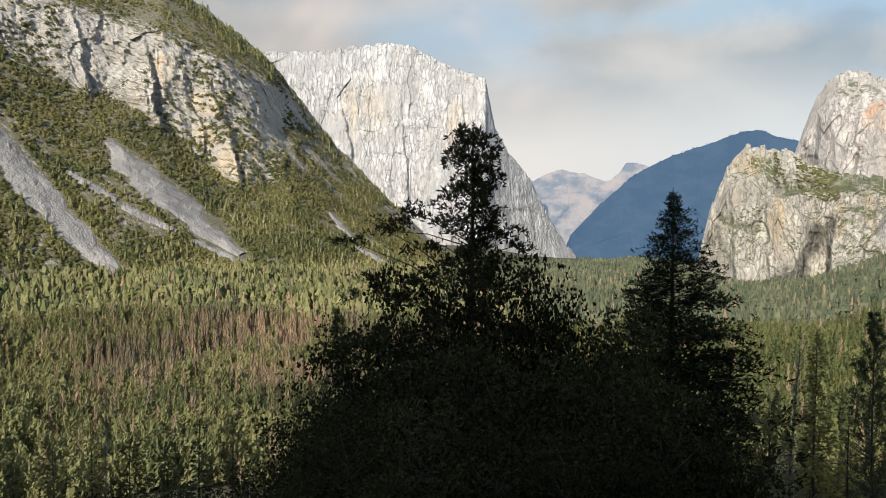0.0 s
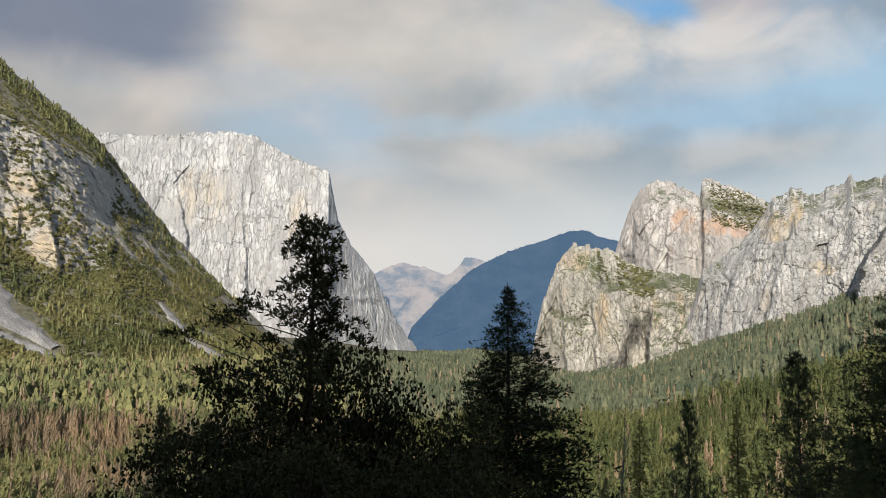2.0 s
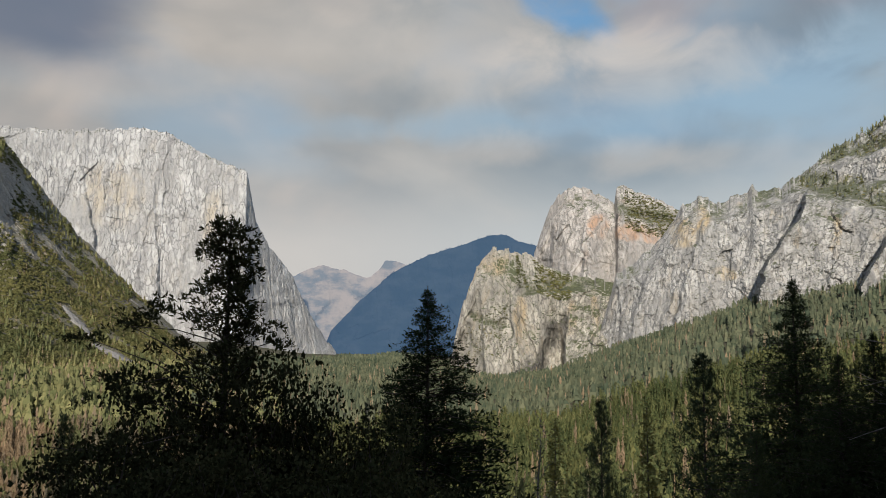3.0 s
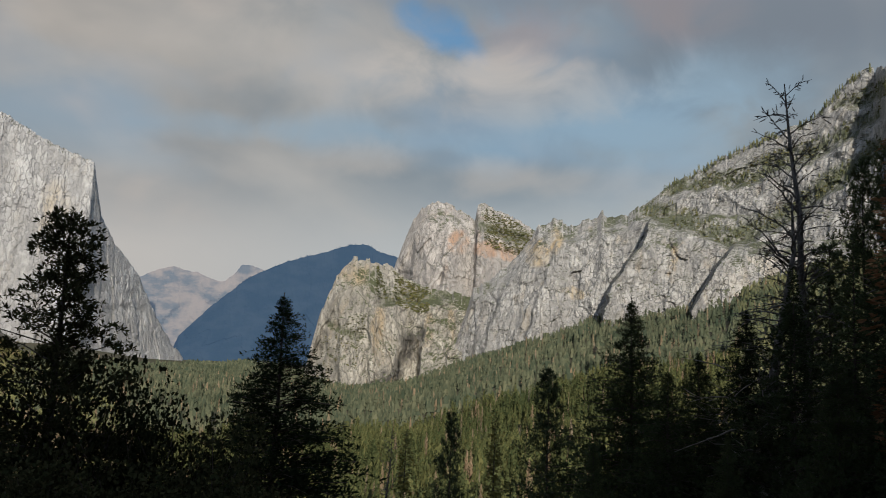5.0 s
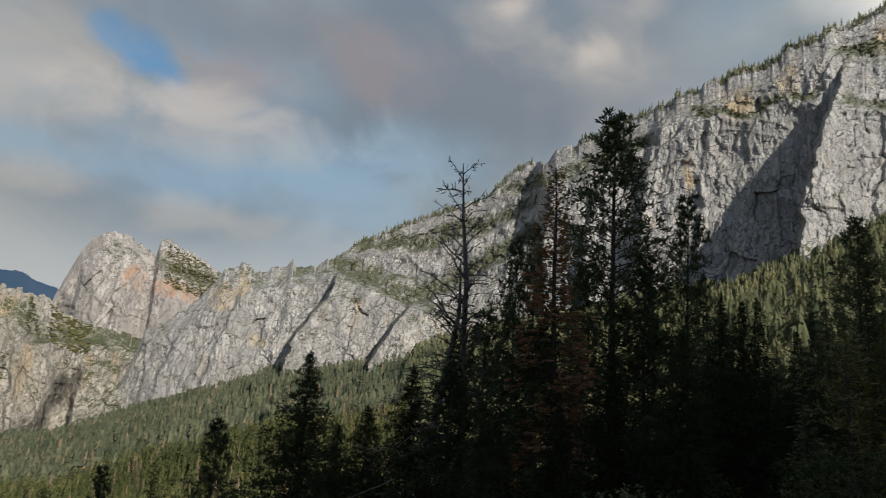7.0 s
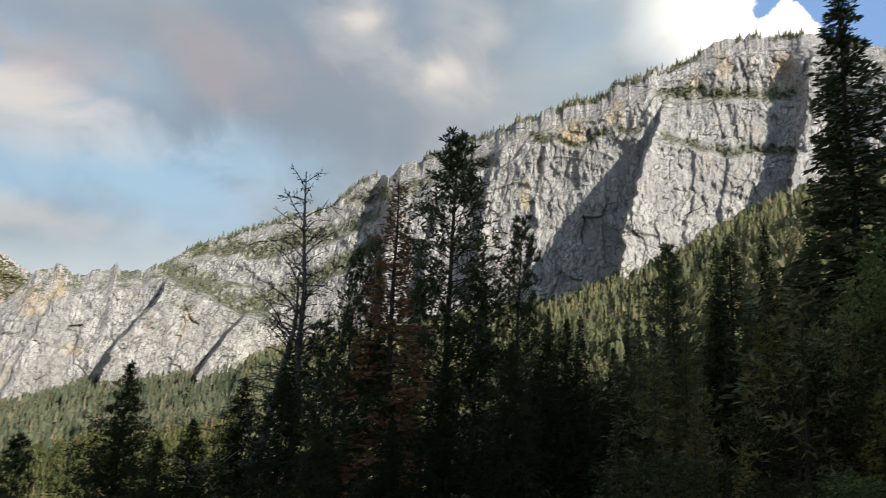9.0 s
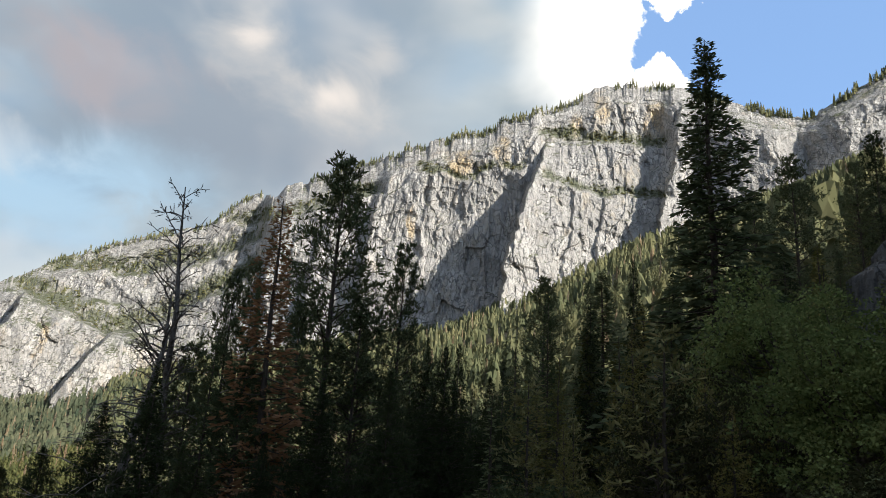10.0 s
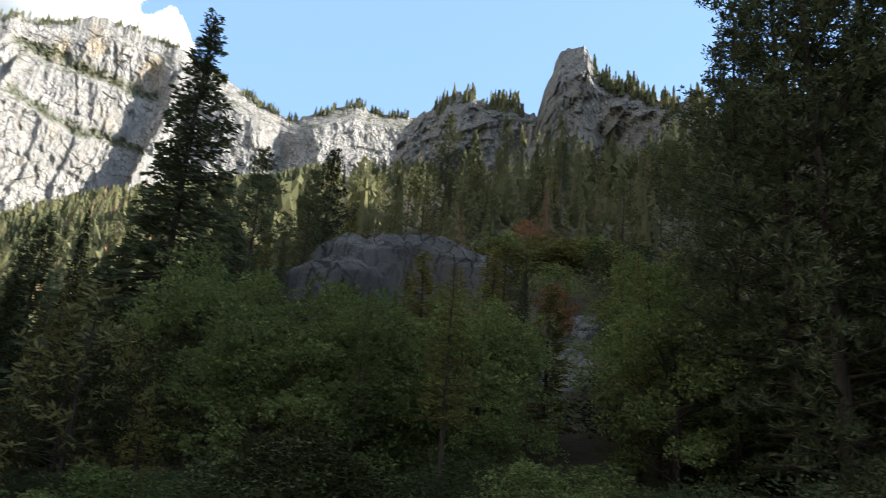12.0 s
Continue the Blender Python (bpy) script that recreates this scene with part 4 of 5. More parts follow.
def lump(seed):
    """A round, leafy clump of brush: a low core under many small tufts, one across."""
    rng = np.random.default_rng(seed)
    vs, fs = mound(seed, 5)
    vs, fs = [tuple(0.85 * q) for q in vs], [tuple(f) for f in fs]
    for k in range(26):
        a, h = rng.uniform(0, 6.283), rng.uniform(0.05, 1.0)
        out = np.array([math.cos(a) * math.sqrt(1 - 0.9 * h * h), math.sin(a) * math.sqrt(1 - 0.9 * h * h), h])
        c = out * np.array([0.46, 0.46, 0.62]) * rng.uniform(0.85, 1.1)
        e1 = np.cross(out, rng.normal(0, 1, 3))
        e1 = e1 / np.linalg.norm(e1)
        e2 = np.cross(out, e1)
        q = rng.uniform(0.09, 0.17)
        n0 = len(vs)
        vs += [tuple(c + q * e1), tuple(c - 0.5 * q * e1 + 0.8 * q * e2), tuple(c - 0.5 * q * e1 - 0.8 * q * e2 + 0.5 * q * out)]
        fs.append((n0, n0 + 1, n0 + 2))
    return np.array(vs), np.array(fs)


def crowd(name, kinds, spots, highs, wides, mat, label, category):
    """Many plants in one mesh: each spot takes one of the kinds, at its own height, width and turn."""
    allv, allf, n0 = [], [], 0
    pick = RNG.integers(0, len(kinds), len(spots))
    turn = RNG.uniform(0, 6.28, len(spots))
    for k, (v, f) in enumerate(kinds):
        m = pick == k
        if not m.any():
            continue
        c, s = np.cos(turn[m])[:, None], np.sin(turn[m])[:, None]
        w, h, p = wides[m][:, None], highs[m][:, None], spots[m]
        x = (v[None, :, 0] * c - v[None, :, 1] * s) * w + p[:, :1]
        y = (v[None, :, 0] * s + v[None, :, 1] * c) * w + p[:, 1:2]
        z = v[None, :, 2] * h + p[:, 2:]
        allv.append(np.stack([x, y, z], -1).reshape(-1, 3))
        off = n0 + np.arange(m.sum())[:, None, None] * len(v)
        allf.append((f[None] + off).reshape(-1, 3))
        n0 += m.sum() * len(v)
    return tagged(new(name, mesh_of(name, np.concatenate(allv), np.concatenate(allf), mat)), label, category, kind="stuff")


def scatter(n, b0, b1, r0, r1, keep=None):
    """Spots spread evenly over a sector of the ground, short of the rock."""
    b = RNG.uniform(b0, b1, n)
    r = np.sqrt(RNG.uniform(r0 * r0, r1 * r1, n))
    ok = r < cyclic(b, FOOT, 1) + 10
    if keep is not None:
        ok &= keep(b, r)
    b, r = b[ok], r[ok]
    x, y = plan(b, r)
    return np.stack([x, y, ground_at(b, r) - 0.5], 1), b, r


def clumpy(p, size, seed):
    return fbm(np.stack([p[:, 0] / size, p[:, 1] / size, 0 * p[:, 0]], 1), 3, seed)


def rounded(seed):
    """A round-headed tree: two lumps of crown on a short stem, one high."""
    va, fa = mound(seed)
    vb, fb = mound(seed + 50)
    va = va * np.array([0.95, 0.95, 0.75]) + np.array([0, 0, 0.18])
    vb = vb * np.array([0.62, 0.62, 0.62]) + np.array([0.05, 0.04, 0.56])
    return np.concatenate([va, vb]), np.concatenate([fa, fb + len(va)])


def tufted(seed, tufts=46, round_top=False, fine=1.0):
    """A fluffy small tree: a slim core and many ragged tufts of foliage over it, one high."""
    rng = np.random.default_rng(seed)
    vs, fs = [(0, 0, 0.97)], []
    for q in range(5):
        a = 2 * math.pi * q / 5
        vs.append((0.17 * math.cos(a), 0.17 * math.sin(a), 0.16))
    fs += [(0, 1 + q, 1 + (q + 1) % 5) for q in range(5)]
    for k in range(tufts):
        h = 0.12 + 0.86 * (k / tufts) ** (0.8 if round_top else 1.1)
        rad = 0.44 * (math.sin(math.pi * min(1, 0.2 + 0.8 * h)) ** 0.6 if round_top else (1.02 - h) ** 0.75) * rng.uniform(0.55, 1.1)
        a = rng.uniform(0, 6.283)
        c = np.array([rad * math.cos(a), rad * math.sin(a), h])
        out = unit_of(np.array([math.cos(a), math.sin(a), 0.25 if round_top else -0.2]) + rng.normal(0, 0.3, 3))
        side = unit_of(np.cross(out, (0, 0, 1)) + rng.normal(0, 0.3, 3))
        size = fine * rng.uniform(0.10, 0.19) * (1.15 - 0.5 * h)
        n0 = len(vs)
        vs += [tuple(c + out * size), tuple(c - out * size * 0.6 + side * size), tuple(c - out * size * 0.6 - side * size + np.array([0, 0, 0.06]))]
        fs.append((n0, n0 + 1, n0 + 2))
    return np.array(vs), np.array(fs)


def unit_of(v):
    return v / np.linalg.norm(v)


ROUNDISH = [tufted(s, 120, False, 0.55) for s in range(4)] + [tufted(30 + s, 130, True, 0.55) for s in range(4)]
NEARISH = [tufted(s, 90, False, 0.66) for s in range(6)] + [tufted(30 + s, 90, True, 0.66) for s in range(2)]
MIDDLE = [tiered(4, 6, 20 + s) for s in range(5)] + [rounded(320 + s) for s in range(2)]
REMOTE = [tiered(2, 6, 40 + s) for s in range(5)]
DEADISH = [bare(60 + s) for s in range(6)]
MOUNDS = [mound(80 + s) for s in range(6)]
LUMPS = [lump(180 + s) for s in range(6)]


def woods(name, n, b0, b1, r0, r1, kinds, mat, high, label, dead=None, slim=0.34):
    p, b, r = scatter(n, b0, b1, r0, r1)
    gone = np.zeros(len(p), bool)
    if dead is not None:
        chance = dead(b, r, p)
        gone = RNG.uniform(0, 1, len(p)) < chance
    h = RNG.uniform(high[0], high[1], len(p)) * (1 + 0.25 * clumpy(p, 90, 3))
    w = h * slim * RNG.uniform(0.7, 1.35, len(p))
    crowd(name, kinds, p[~gone], h[~gone], w[~gone], mat, label, "forest")
    if gone.sum() > 5:
        crowd("dead_woods", DEADISH[:2] + kinds[:4], p[gone], h[gone] * 1.1, w[gone] * 0.62, DEAD, "rust-brown and grey dead conifers among the forest", "forest")


def beetle(b, r, p):
    el = np.degrees(np.arctan2(p[:, 2] + 14, r))
    core = np.exp(-((el + 9.3) / 2.6) ** 2) * smooth(b, -29, -22) * 1.5
    return np.clip(core * (0.75 + 0.9 * clumpy(p, 110, 8)) + 0.10, 0, 0.9)


woods("left_woods", 6800, -37.95, 8.52, 330, 900, ROUNDISH, FOREST, (12, 25), "sunlit green conifer forest on the valley side", beetle, 0.50)
woods("slope_woods", 6500, -37.95, 6.37, 900, 1560, MIDDLE, FOREST, (14, 24), "sunlit conifer forest at the foot of the slope", lambda b, r, p: np.full(len(p), 0.16), 0.55)
woods("valley_woods", 3600, 4.22, 51.62, 330, 1000, NEARISH, VALLEY, (17, 30), "green conifer forest on the valley floor", lambda b, r, p: np.full(len(p), 0.10), 0.40)
woods("far_valley_woods", 9500, -0.08, 58.22, 1000, 2700, MIDDLE, FOREST_FAR, (17, 30), "dense green conifer forest below the cliffs", lambda b, r, p: np.full(len(p), 0.10), 0.42)
woods("end_of_valley_woods", 5000, 0.99, 23.6, 2500, 4500, REMOTE, FOREST_FAR, (18, 30), "far dark conifer forest at the end of the valley", None, 0.6)
woods("south_woods", 5200, 51.62, 108.23, 230, 1850, MIDDLE, HILL, (18, 34), "conifer forest climbing to the granite wall", lambda b, r, p: np.full(len(p), 0.05), 0.36)
woods("sunlit_woods", 1100, 62.67, 97.39, 230, 850, NEARISH, HILL, (18, 32), "sunlit yellow-green conifers below the granite wall", lambda b, r, p: np.full(len(p), 0.05), 0.42)
woods("hillside_woods", 760, 101.71, 152.08, 170, 900, NEARISH, HILL, (13, 28), "conifers on the steep hillside", lambda b, r, p: np.full(len(p), 0.05), 0.34)
# out of view: added on the hill behind to block sun from near trees
woods("sheltering_woods", 600, 152.08, 237.69, 60, 260, MIDDLE, FOREST_FAR, (16, 28), "unseen conifers behind the viewpoint, added to shade the near trees", None, 0.4)

woods("upper_hillside_woods", 90, 116.91, 134.12, 105, 185, NEARISH, HILL, (5, 11), "green and yellowing young conifers on the steep hillside", lambda b, r, p: np.full(len(p), 0.12), 0.5)

# brush and scattered trees on the mountainside
b = RNG.uniform(-34, 2, 80000)
v = RNG.uniform(0, 0.97, 80000) ** 1.15
p, up, _ = left_mountain.at(b, v)
lift = np.degrees(np.arctan2(p[:, 2] - EYE, np.hypot(p[:, 0], p[:, 1])))
bare_rock = np.zeros(len(p), bool)
for line in CHUTES:
    q = np.linspace(0, len(line) - 1, 40)
    cb, ce, cw = (np.interp(q, np.arange(len(line)), line[:, k]) for k in range(3))
    gap = np.abs(b[:, None] - cb[None, :]) + 1.2 * np.abs(lift[:, None] - ce[None, :])
    bare_rock |= (gap < cw[None, :] * 1.0).any(1)
keep = ~bare_rock & (up > 0.52) & (clumpy(p, 60, 15) + RNG.normal(0, 0.25, len(p)) > np.where((lift < left_cliff(b)[0]) & (v < 0.6), -0.75, np.where((lift < left_cliff(b)[1]) & (b < -13), 0.22, -0.15)))
p, v, b = p[keep][:24000], v[keep][:24000], b[keep][:24000]
size = RNG.uniform(5, 11.5, len(p)) * (1.15 - 0.3 * v)
crowd("mountain_brush", LUMPS, p - np.array([0, 0, 0.8]), size * 0.75, size, BRUSH, "olive green brush over the rocky mountainside", "brush")
tree = (RNG.uniform(0, 1, len(p)) < np.where(v > 0.8, 0.2, np.where(v < 0.22, 0.11, 0.02)))
h = RNG.uniform(9, 18, tree.sum())
crowd("mountainside_conifers", MIDDLE, p[tree], h, h * 0.42, FOREST, "small conifers scattered over the mountainside", "forest")
grey = (RNG.uniform(0, 1, len(p)) < 0.05)
h = RNG.uniform(9, 19, grey.sum())
crowd("mountainside_snags", DEADISH, p[grey], h, h * 0.4, DEAD, "grey dead trees standing on the mountainside", "forest")


def rim(mountain, name, stretches, per_degree, high, mat, label, lo=0.93, ledges=False):
    """Trees along a mountain's rim, in uneven stands."""
    b = np.concatenate([RNG.uniform(a, c, max(2, int((c - a) * per_degree))) for a, c in stretches])
    v = RNG.uniform(lo, 1.0, len(b))
    p, _, soil = mountain.at(b, v)
    ok = soil > 0.35 if ledges else fbm(np.stack([b * 1.3, 0 * b, 0 * b], 1), 2, 19) > -0.45
    p = p[ok] - np.array([0, 0, 1.0])
    h = RNG.uniform(high[0], high[1], len(p))
    crowd(name, MIDDLE, p, h, h * RNG.uniform(0.2, 0.34, len(p)), mat, label, "forest")


def thicket(mountain, name, b0, b1, v0, v1, n, size, label, ledges=False):
    """Low brush over a sloping shelf of rock."""
    b, v = RNG.uniform(b0, b1, n), RNG.uniform(v0, v1, n)
    p, up, soil = mountain.at(b, v)
    ok = clumpy(p, 45, 23) + RNG.normal(0, 0.2, n) > (-0.25 if not ledges else np.where(soil > 0.3, -0.3, 9))
    w = RNG.uniform(size[0], size[1], ok.sum())
    crowd(name, MOUNDS, p[ok] - np.array([0, 0, 1.0]), w * 0.42, w, BRUSH, label, "brush")


thicket(lower_buttress, "buttress_brush", 24.24, 28.55, 0.74, 0.98, 1000, (6, 13), "green brush on the buttress's sloping shelf")
thicket(lower_buttress, "buttress_brush", 20.37, 23.6, 0.25, 0.6, 240, (4, 10), "green brush on the buttress's ledges")
thicket(high_spire, "shoulder_brush", 32.63, 36.72, 0.68, 0.97, 1100, (6, 13), "green brush on the spire's shoulder")
thicket(left_mountain, "ridge_brush", -36.05, -11.91, 0.80, 1.0, 2600, (6, 13), "olive brush along the mountain's upper slope")
rim(left_mountain, "ridge_conifers", [(-37.95, -14.05)], 20, (9, 19), FOREST, "conifers along the mountain's ridge", 0.88)
rim(monolith, "summit_conifers", [(-16.18, 3.15)], 18, (5, 12), FOREST_FAR, "tiny conifers along the monolith's top", 0.975)
rim(south_wall, "rim_conifers", [(46.2, 60.44), (63.78, 86.6), (89.3, 94.15)], 24, (8, 24), HILL, "dark conifers along the granite rim", 0.95)
rim(south_wall, "ledge_conifers", [(44.5, 71)], 70, (8, 19), HILL, "conifers on the wall's upper ledges", 0.4, True)
rim(south_wall, "ledge_conifers", [(82.5, 94)], 60, (6, 14), HILL, "conifers on the great wall's narrow ledges", 0.2, True)
thicket(south_wall, "ledge_brush", 44.5, 94, 0.2, 0.97, 7000, (5, 11), "green brush on the wall's ledges", True)
rim(high_spire, "shoulder_conifers", [(32.2, 38.66)], 14, (9, 18), FOREST_FAR, "brush and conifers on the spire's shoulder", 0.72)
rim(lower_buttress, "buttress_conifers", [(24.13, 33.28)], 14, (7, 16), FOREST_FAR, "conifers on the buttress's ledges", 0.66)
rim(east_wall, "shoulder_rim_conifers", [(95.23, 115.82)], 30, (12, 30), HILL, "conifers along the shoulder's rim", 0.93)
rim(knobs, "knob_conifers", [(113.65, 123.4), (129.31, 145.7)], 26, (8, 22), HILL, "conifers beside the granite knobs", 0.85)
rim(far_ridge, "far_ridge_conifers", [(11.75, 27.9)], 34, (6, 13), FAR_BLUE, "far conifers along the ridge, in its haze-painted blue", 0.98)

# ---- near trees, one by one ----


def tube(vs, fs, pts, radii, sides=5):
    pts = np.asarray(pts, float)
    n0 = len(vs)
    for k, (p, r) in enumerate(zip(pts, radii)):
        d = pts[min(k + 1, len(pts) - 1)] - pts[max(k - 1, 0)]
        d = d / (np.linalg.norm(d) + 1e-9)
        side = np.cross(d, (0.13, 0.41, 0.9) if abs(d[2]) < 0.9 else (1, 0, 0))
        side = side / np.linalg.norm(side)
        other = np.cross(d, side)
        for q in range(sides):
            a = 2 * math.pi * q / sides
            vs.append(tuple(p + r * (math.cos(a) * side + math.sin(a) * other)))
    for k in range(len(pts) - 1):
        for q in range(sides):
            a, b = n0 + k * sides + q, n0 + k * sides + (q + 1) % sides
            fs.append((a, b, b + sides, a + sides))


def twig(vs, fs, base, way, thick, rng):
    """A twig that grows out of one vertex of its branch."""
    root = np.array(vs[base])
    side = np.cross(way, (0.2, 0.5, 0.84))
    side = side / (np.linalg.norm(side) + 1e-9)
    other = np.cross(way, side) / (np.linalg.norm(way) + 1e-9)
    n0 = len(vs)
    bend = rng.normal(0, 0.08, 3) * np.linalg.norm(way)
    for q, w in ((0.5, thick), (1.0, thick * 0.4)):
        c = root + way * q + bend * q * (1 - q) * 4
        vs += [tuple(c + w * side), tuple(c + w * other), tuple(c - w * side), tuple(c - w * other)]
    fs += [(base, n0, n0 + 1, n0 + 2), (base, n0 + 2, n0 + 3, n0)]
    fs += [(n0 + q, n0 + (q + 1) % 4, n0 + 4 + (q + 1) % 4, n0 + 4 + q) for q in range(4)]


def blades(root, way, length, width, rng):
    """Diamond leaves or needle sprays: quads from roots along ways."""
    n = len(root)
    side = np.cross(way, rng.normal(0, 1, (n, 3)))
    side /= np.linalg.norm(side, axis=1, keepdims=True) + 1e-9
    mid = root + way * (length * 0.55)[:, None]
    v = np.stack([root, mid + side * width[:, None], root + way * length[:, None], mid - side * width[:, None]], 1)
    return v.reshape(-1, 3), np.arange(4 * n).reshape(n, 4)


def unit(v):
    return v / (np.linalg.norm(v, axis=-1, keepdims=True) + 1e-9)


def tree(kind, name, high, wide, seed, limbs=110, sprays=14, fan=4, blade=0.55, mat=None, wood=None, label="", category="tree", low=0.10, group="", lean=0.0):
    """A tree with a tapered trunk, limbs and a crown. kind: fir, pine, ragged, oak, snag."""
    rng = np.random.default_rng(seed)
    top = new(name)
    tagged(top, label, category, group)
    wood = wood or BARK
    # trunk
    vs, fs = [], []
    t = np.linspace(0, 1, 9)
    sway = np.cumsum(rng.normal(0, 0.006 * high * (1.6 if kind in ("oak", "snag") else 0.35), (9, 2)), 0) * t[:, None]
    trunk_h = high * (0.70 if kind == "oak" else 0.99)
    line = np.stack([sway[:, 0] + lean * high * t ** 1.3, sway[:, 1], t * trunk_h - 0.6 * (t == 0)], 1)
    girth = high * {"oak": 0.019, "snag": 0.013, "ragged": 0.013}.setdefault(kind, 0.010)
    tube(vs, fs, line, girth * (1.02 - t) ** 0.8 + 0.015, 8)
    spine = lambda h: np.stack([np.interp(h, t, line[:, k]) for k in range(3)], -1)
    bv, bf, roots, ways, sizes, limb_of = vs, fs, [], [], [], []
    if kind == "oak":
        for k in range(limbs):
            h = rng.uniform(0.18, 0.97)
            a = rng.uniform(0, 2 * math.pi)
            reach = wide * rng.uniform(0.45, 1.0) * (math.sin(math.pi * min(1, 0.25 + 0.72 * h)) ** 0.7)
            s = spine(h)
            e = s + np.array([math.cos(a) * reach, math.sin(a) * reach, high * rng.uniform(0.02, 0.25)])
            m = (s + e) / 2 + rng.normal(0, 0.06 * wide, 3) - np.array([0, 0, 0.03 * high])
            if high > 6:
                tube(bv, bf, [s, m, e], [girth * 0.35 * (1.1 - h * 0.7), girth * 0.2, 0.012], 4)
            for q in range(3):
                c = e + rng.normal(0, 0.17 * wide, 3) * np.array([1, 1, 0.7]) if q else e
                n = sprays * fan // 3
                d = unit(rng.normal(0, 1, (n, 3)) + np.array([0, 0, 0.25]))
                rad = 0.15 * wide * rng.uniform(0.7, 1.3) * rng.uniform(0.45, 1.05, (n, 1)) ** 0.45
                sizes.append(np.ones(n))
                roots.append(c + d * rad * np.array([1.2, 1.2, 0.72]))
                ways.append(unit(d + rng.normal(0, 0.6, (n, 3)) + np.array([0, 0, -0.25])))
    else:
        for k in range(limbs):
            u = (k + rng.uniform(0, 1)) / limbs
            h = low + (0.985 - low) * u ** 0.92
            a = k * 2.399 + rng.normal(0, 0.5)
            if kind == "fir":
                reach = wide * ((1 - h) ** 0.95) * rng.uniform(0.5, 1.25) * (0.9 + 0.22 * math.sin(a + 5.0 * h + seed)) + 0.12
                rise = -0.22 + 0.6 * h ** 2 + rng.normal(0, 0.17)
            elif kind == "full":
                reach = wide * ((1.0 - h) ** 1.0) * rng.uniform(0.62, 1.14) * (0.94 + 0.16 * math.sin(a + 4.0 * h + seed)) + 0.04
                rise = 0.02 + 0.12 * h + rng.normal(0, 0.14)
            elif kind == "pine":
                bulk = min(1.0, (1.06 - h) * 2.2) * (0.55 + 0.45 * math.sin(2.6 * min(1, h * 1.05)))
                reach = wide * bulk * rng.uniform(0.4, 1.15) + 0.3
                rise = 0.02 + 0.6 * h + rng.normal(0, 0.14)
            elif kind == "ragged":
                reach = wide * min(1.0, (1.06 - h) * 2.0) * rng.uniform(0.2, 1.0) * (0.72 + 0.75 * max(0.0, -math.cos(a)) * (h < 0.86)) + 0.3
                rise = 0.1 + 0.4 * h + rng.normal(0, 0.2)
            else:
                reach = wide * ((1.05 - h) ** 0.6) * rng.uniform(0.3, 1.1)
                rise = rng.normal(-0.1 + 0.7 * h * h, 0.3)
            s = spine(h)
            d = np.array([math.cos(a), math.sin(a), rise])
            e = s + d * reach
            e[2] = min(e[2], high * 0.985)
            m = s + d * reach * 0.55 + np.array([0, 0, (-0.05 if kind == "fir" else 0.05) * reach])
            if kind == "snag":
                bv, bf = [], []
                limb_of.append((bv, bf))
            if kind == "snag":
                along = np.linspace(0, 1, 8)[:, None]
                bow = s + d * reach * along + np.array([0, 0, 0.09 * reach]) * np.sin(np.pi * along) + np.cumsum(rng.normal(0, 0.022 * reach, (8, 3)), 0) * (along > 0)
                tube(bv, bf, bow, girth * 0.30 * (1.15 - h) * (1.02 - along[:, 0]) + 0.014, 4)
                for q in range(9):
                    k2 = rng.integers(1, 7)
                    twig(bv, bf, 4 * k2 + rng.integers(0, 4), unit(d * 0.7 + rng.normal(0, 0.65, 3)) * reach * rng.uniform(0.14, 0.42), 0.032, rng)
                continue
            tube(bv, bf, [s, m, e], [girth * 0.32 * (1.15 - h), girth * 0.2 * (1.15 - h), 0.02], 4)
            start = {"fir": 0.12, "full": 0.12, "pine": 0.28, "ragged": 0.45}[kind]
            n = max(2, int(sprays * (0.35 + 0.65 * reach / (wide + 0.3))))
            w = rng.uniform(start, 1.03, n) ** 0.85
            base = s + (m - s) * np.minimum(w, 0.55)[:, None] / 0.55 + (e - m) * np.maximum(w - 0.55, 0)[:, None] / 0.45
            cross = unit(np.cross(d, (0, 0, 1)))
            if kind == "fir":
                spread = 0.30 * reach * (1.05 - w)[:, None] * rng.uniform(-1, 1, (n, 1))
                base = base + cross * spread + rng.normal(0, 0.22, (n, 3)) * np.array([0.7, 0.7, 1.7])
            elif kind == "ragged":
                knot = s + (e - s) * rng.uniform(0.5, 1.0, (3, 1)) + rng.normal(0, 0.10 * reach, (3, 3))
                base = knot[rng.integers(0, 3, n)] + rng.normal(0, 0.32, (n, 3)) * np.array([1.2, 1.2, 0.7])
            else:
                base = base + rng.normal(0, 0.09 * reach + 0.06, (n, 3)) * np.array([1, 1, 0.6])
            for q in range(fan):
                sizes.append(np.full(n, 0.4 + 0.75 * (1 - h) ** 0.6 if kind == "fir" else min(1.1, 0.3 + 1.5 * (1 - h)) if kind == "full" else 1.0))
                roots.append(base + rng.normal(0, 0.05, (n, 3)))
                if kind == "fir":
                    ways.append(unit(unit(d) + cross * rng.normal(0, 0.75, (n, 1)) + np.array([0, 0, -0.12]) + rng.normal(0, 0.22, (n, 3))))
                else:
                    ways.append(unit(rng.normal(0, 0.8, (n, 3)) + unit(d) * 0.5 + np.array([0, 0, 0.45])))
    part("trunk", mesh_of("trunk", vs, fs, wood, True), top)
    for bv, bf in limb_of:
        part("branch", mesh_of("branch", bv, bf, wood, True), top)
    if roots:
        roots, ways = np.concatenate(roots), np.concatenate(ways)
        size = blade * rng.uniform(0.6, 1.35, len(roots)) * np.concatenate(sizes)
        slim = {"fir": 0.15, "full": 0.15, "pine": 0.12, "ragged": 0.14, "oak": 0.32}[kind]
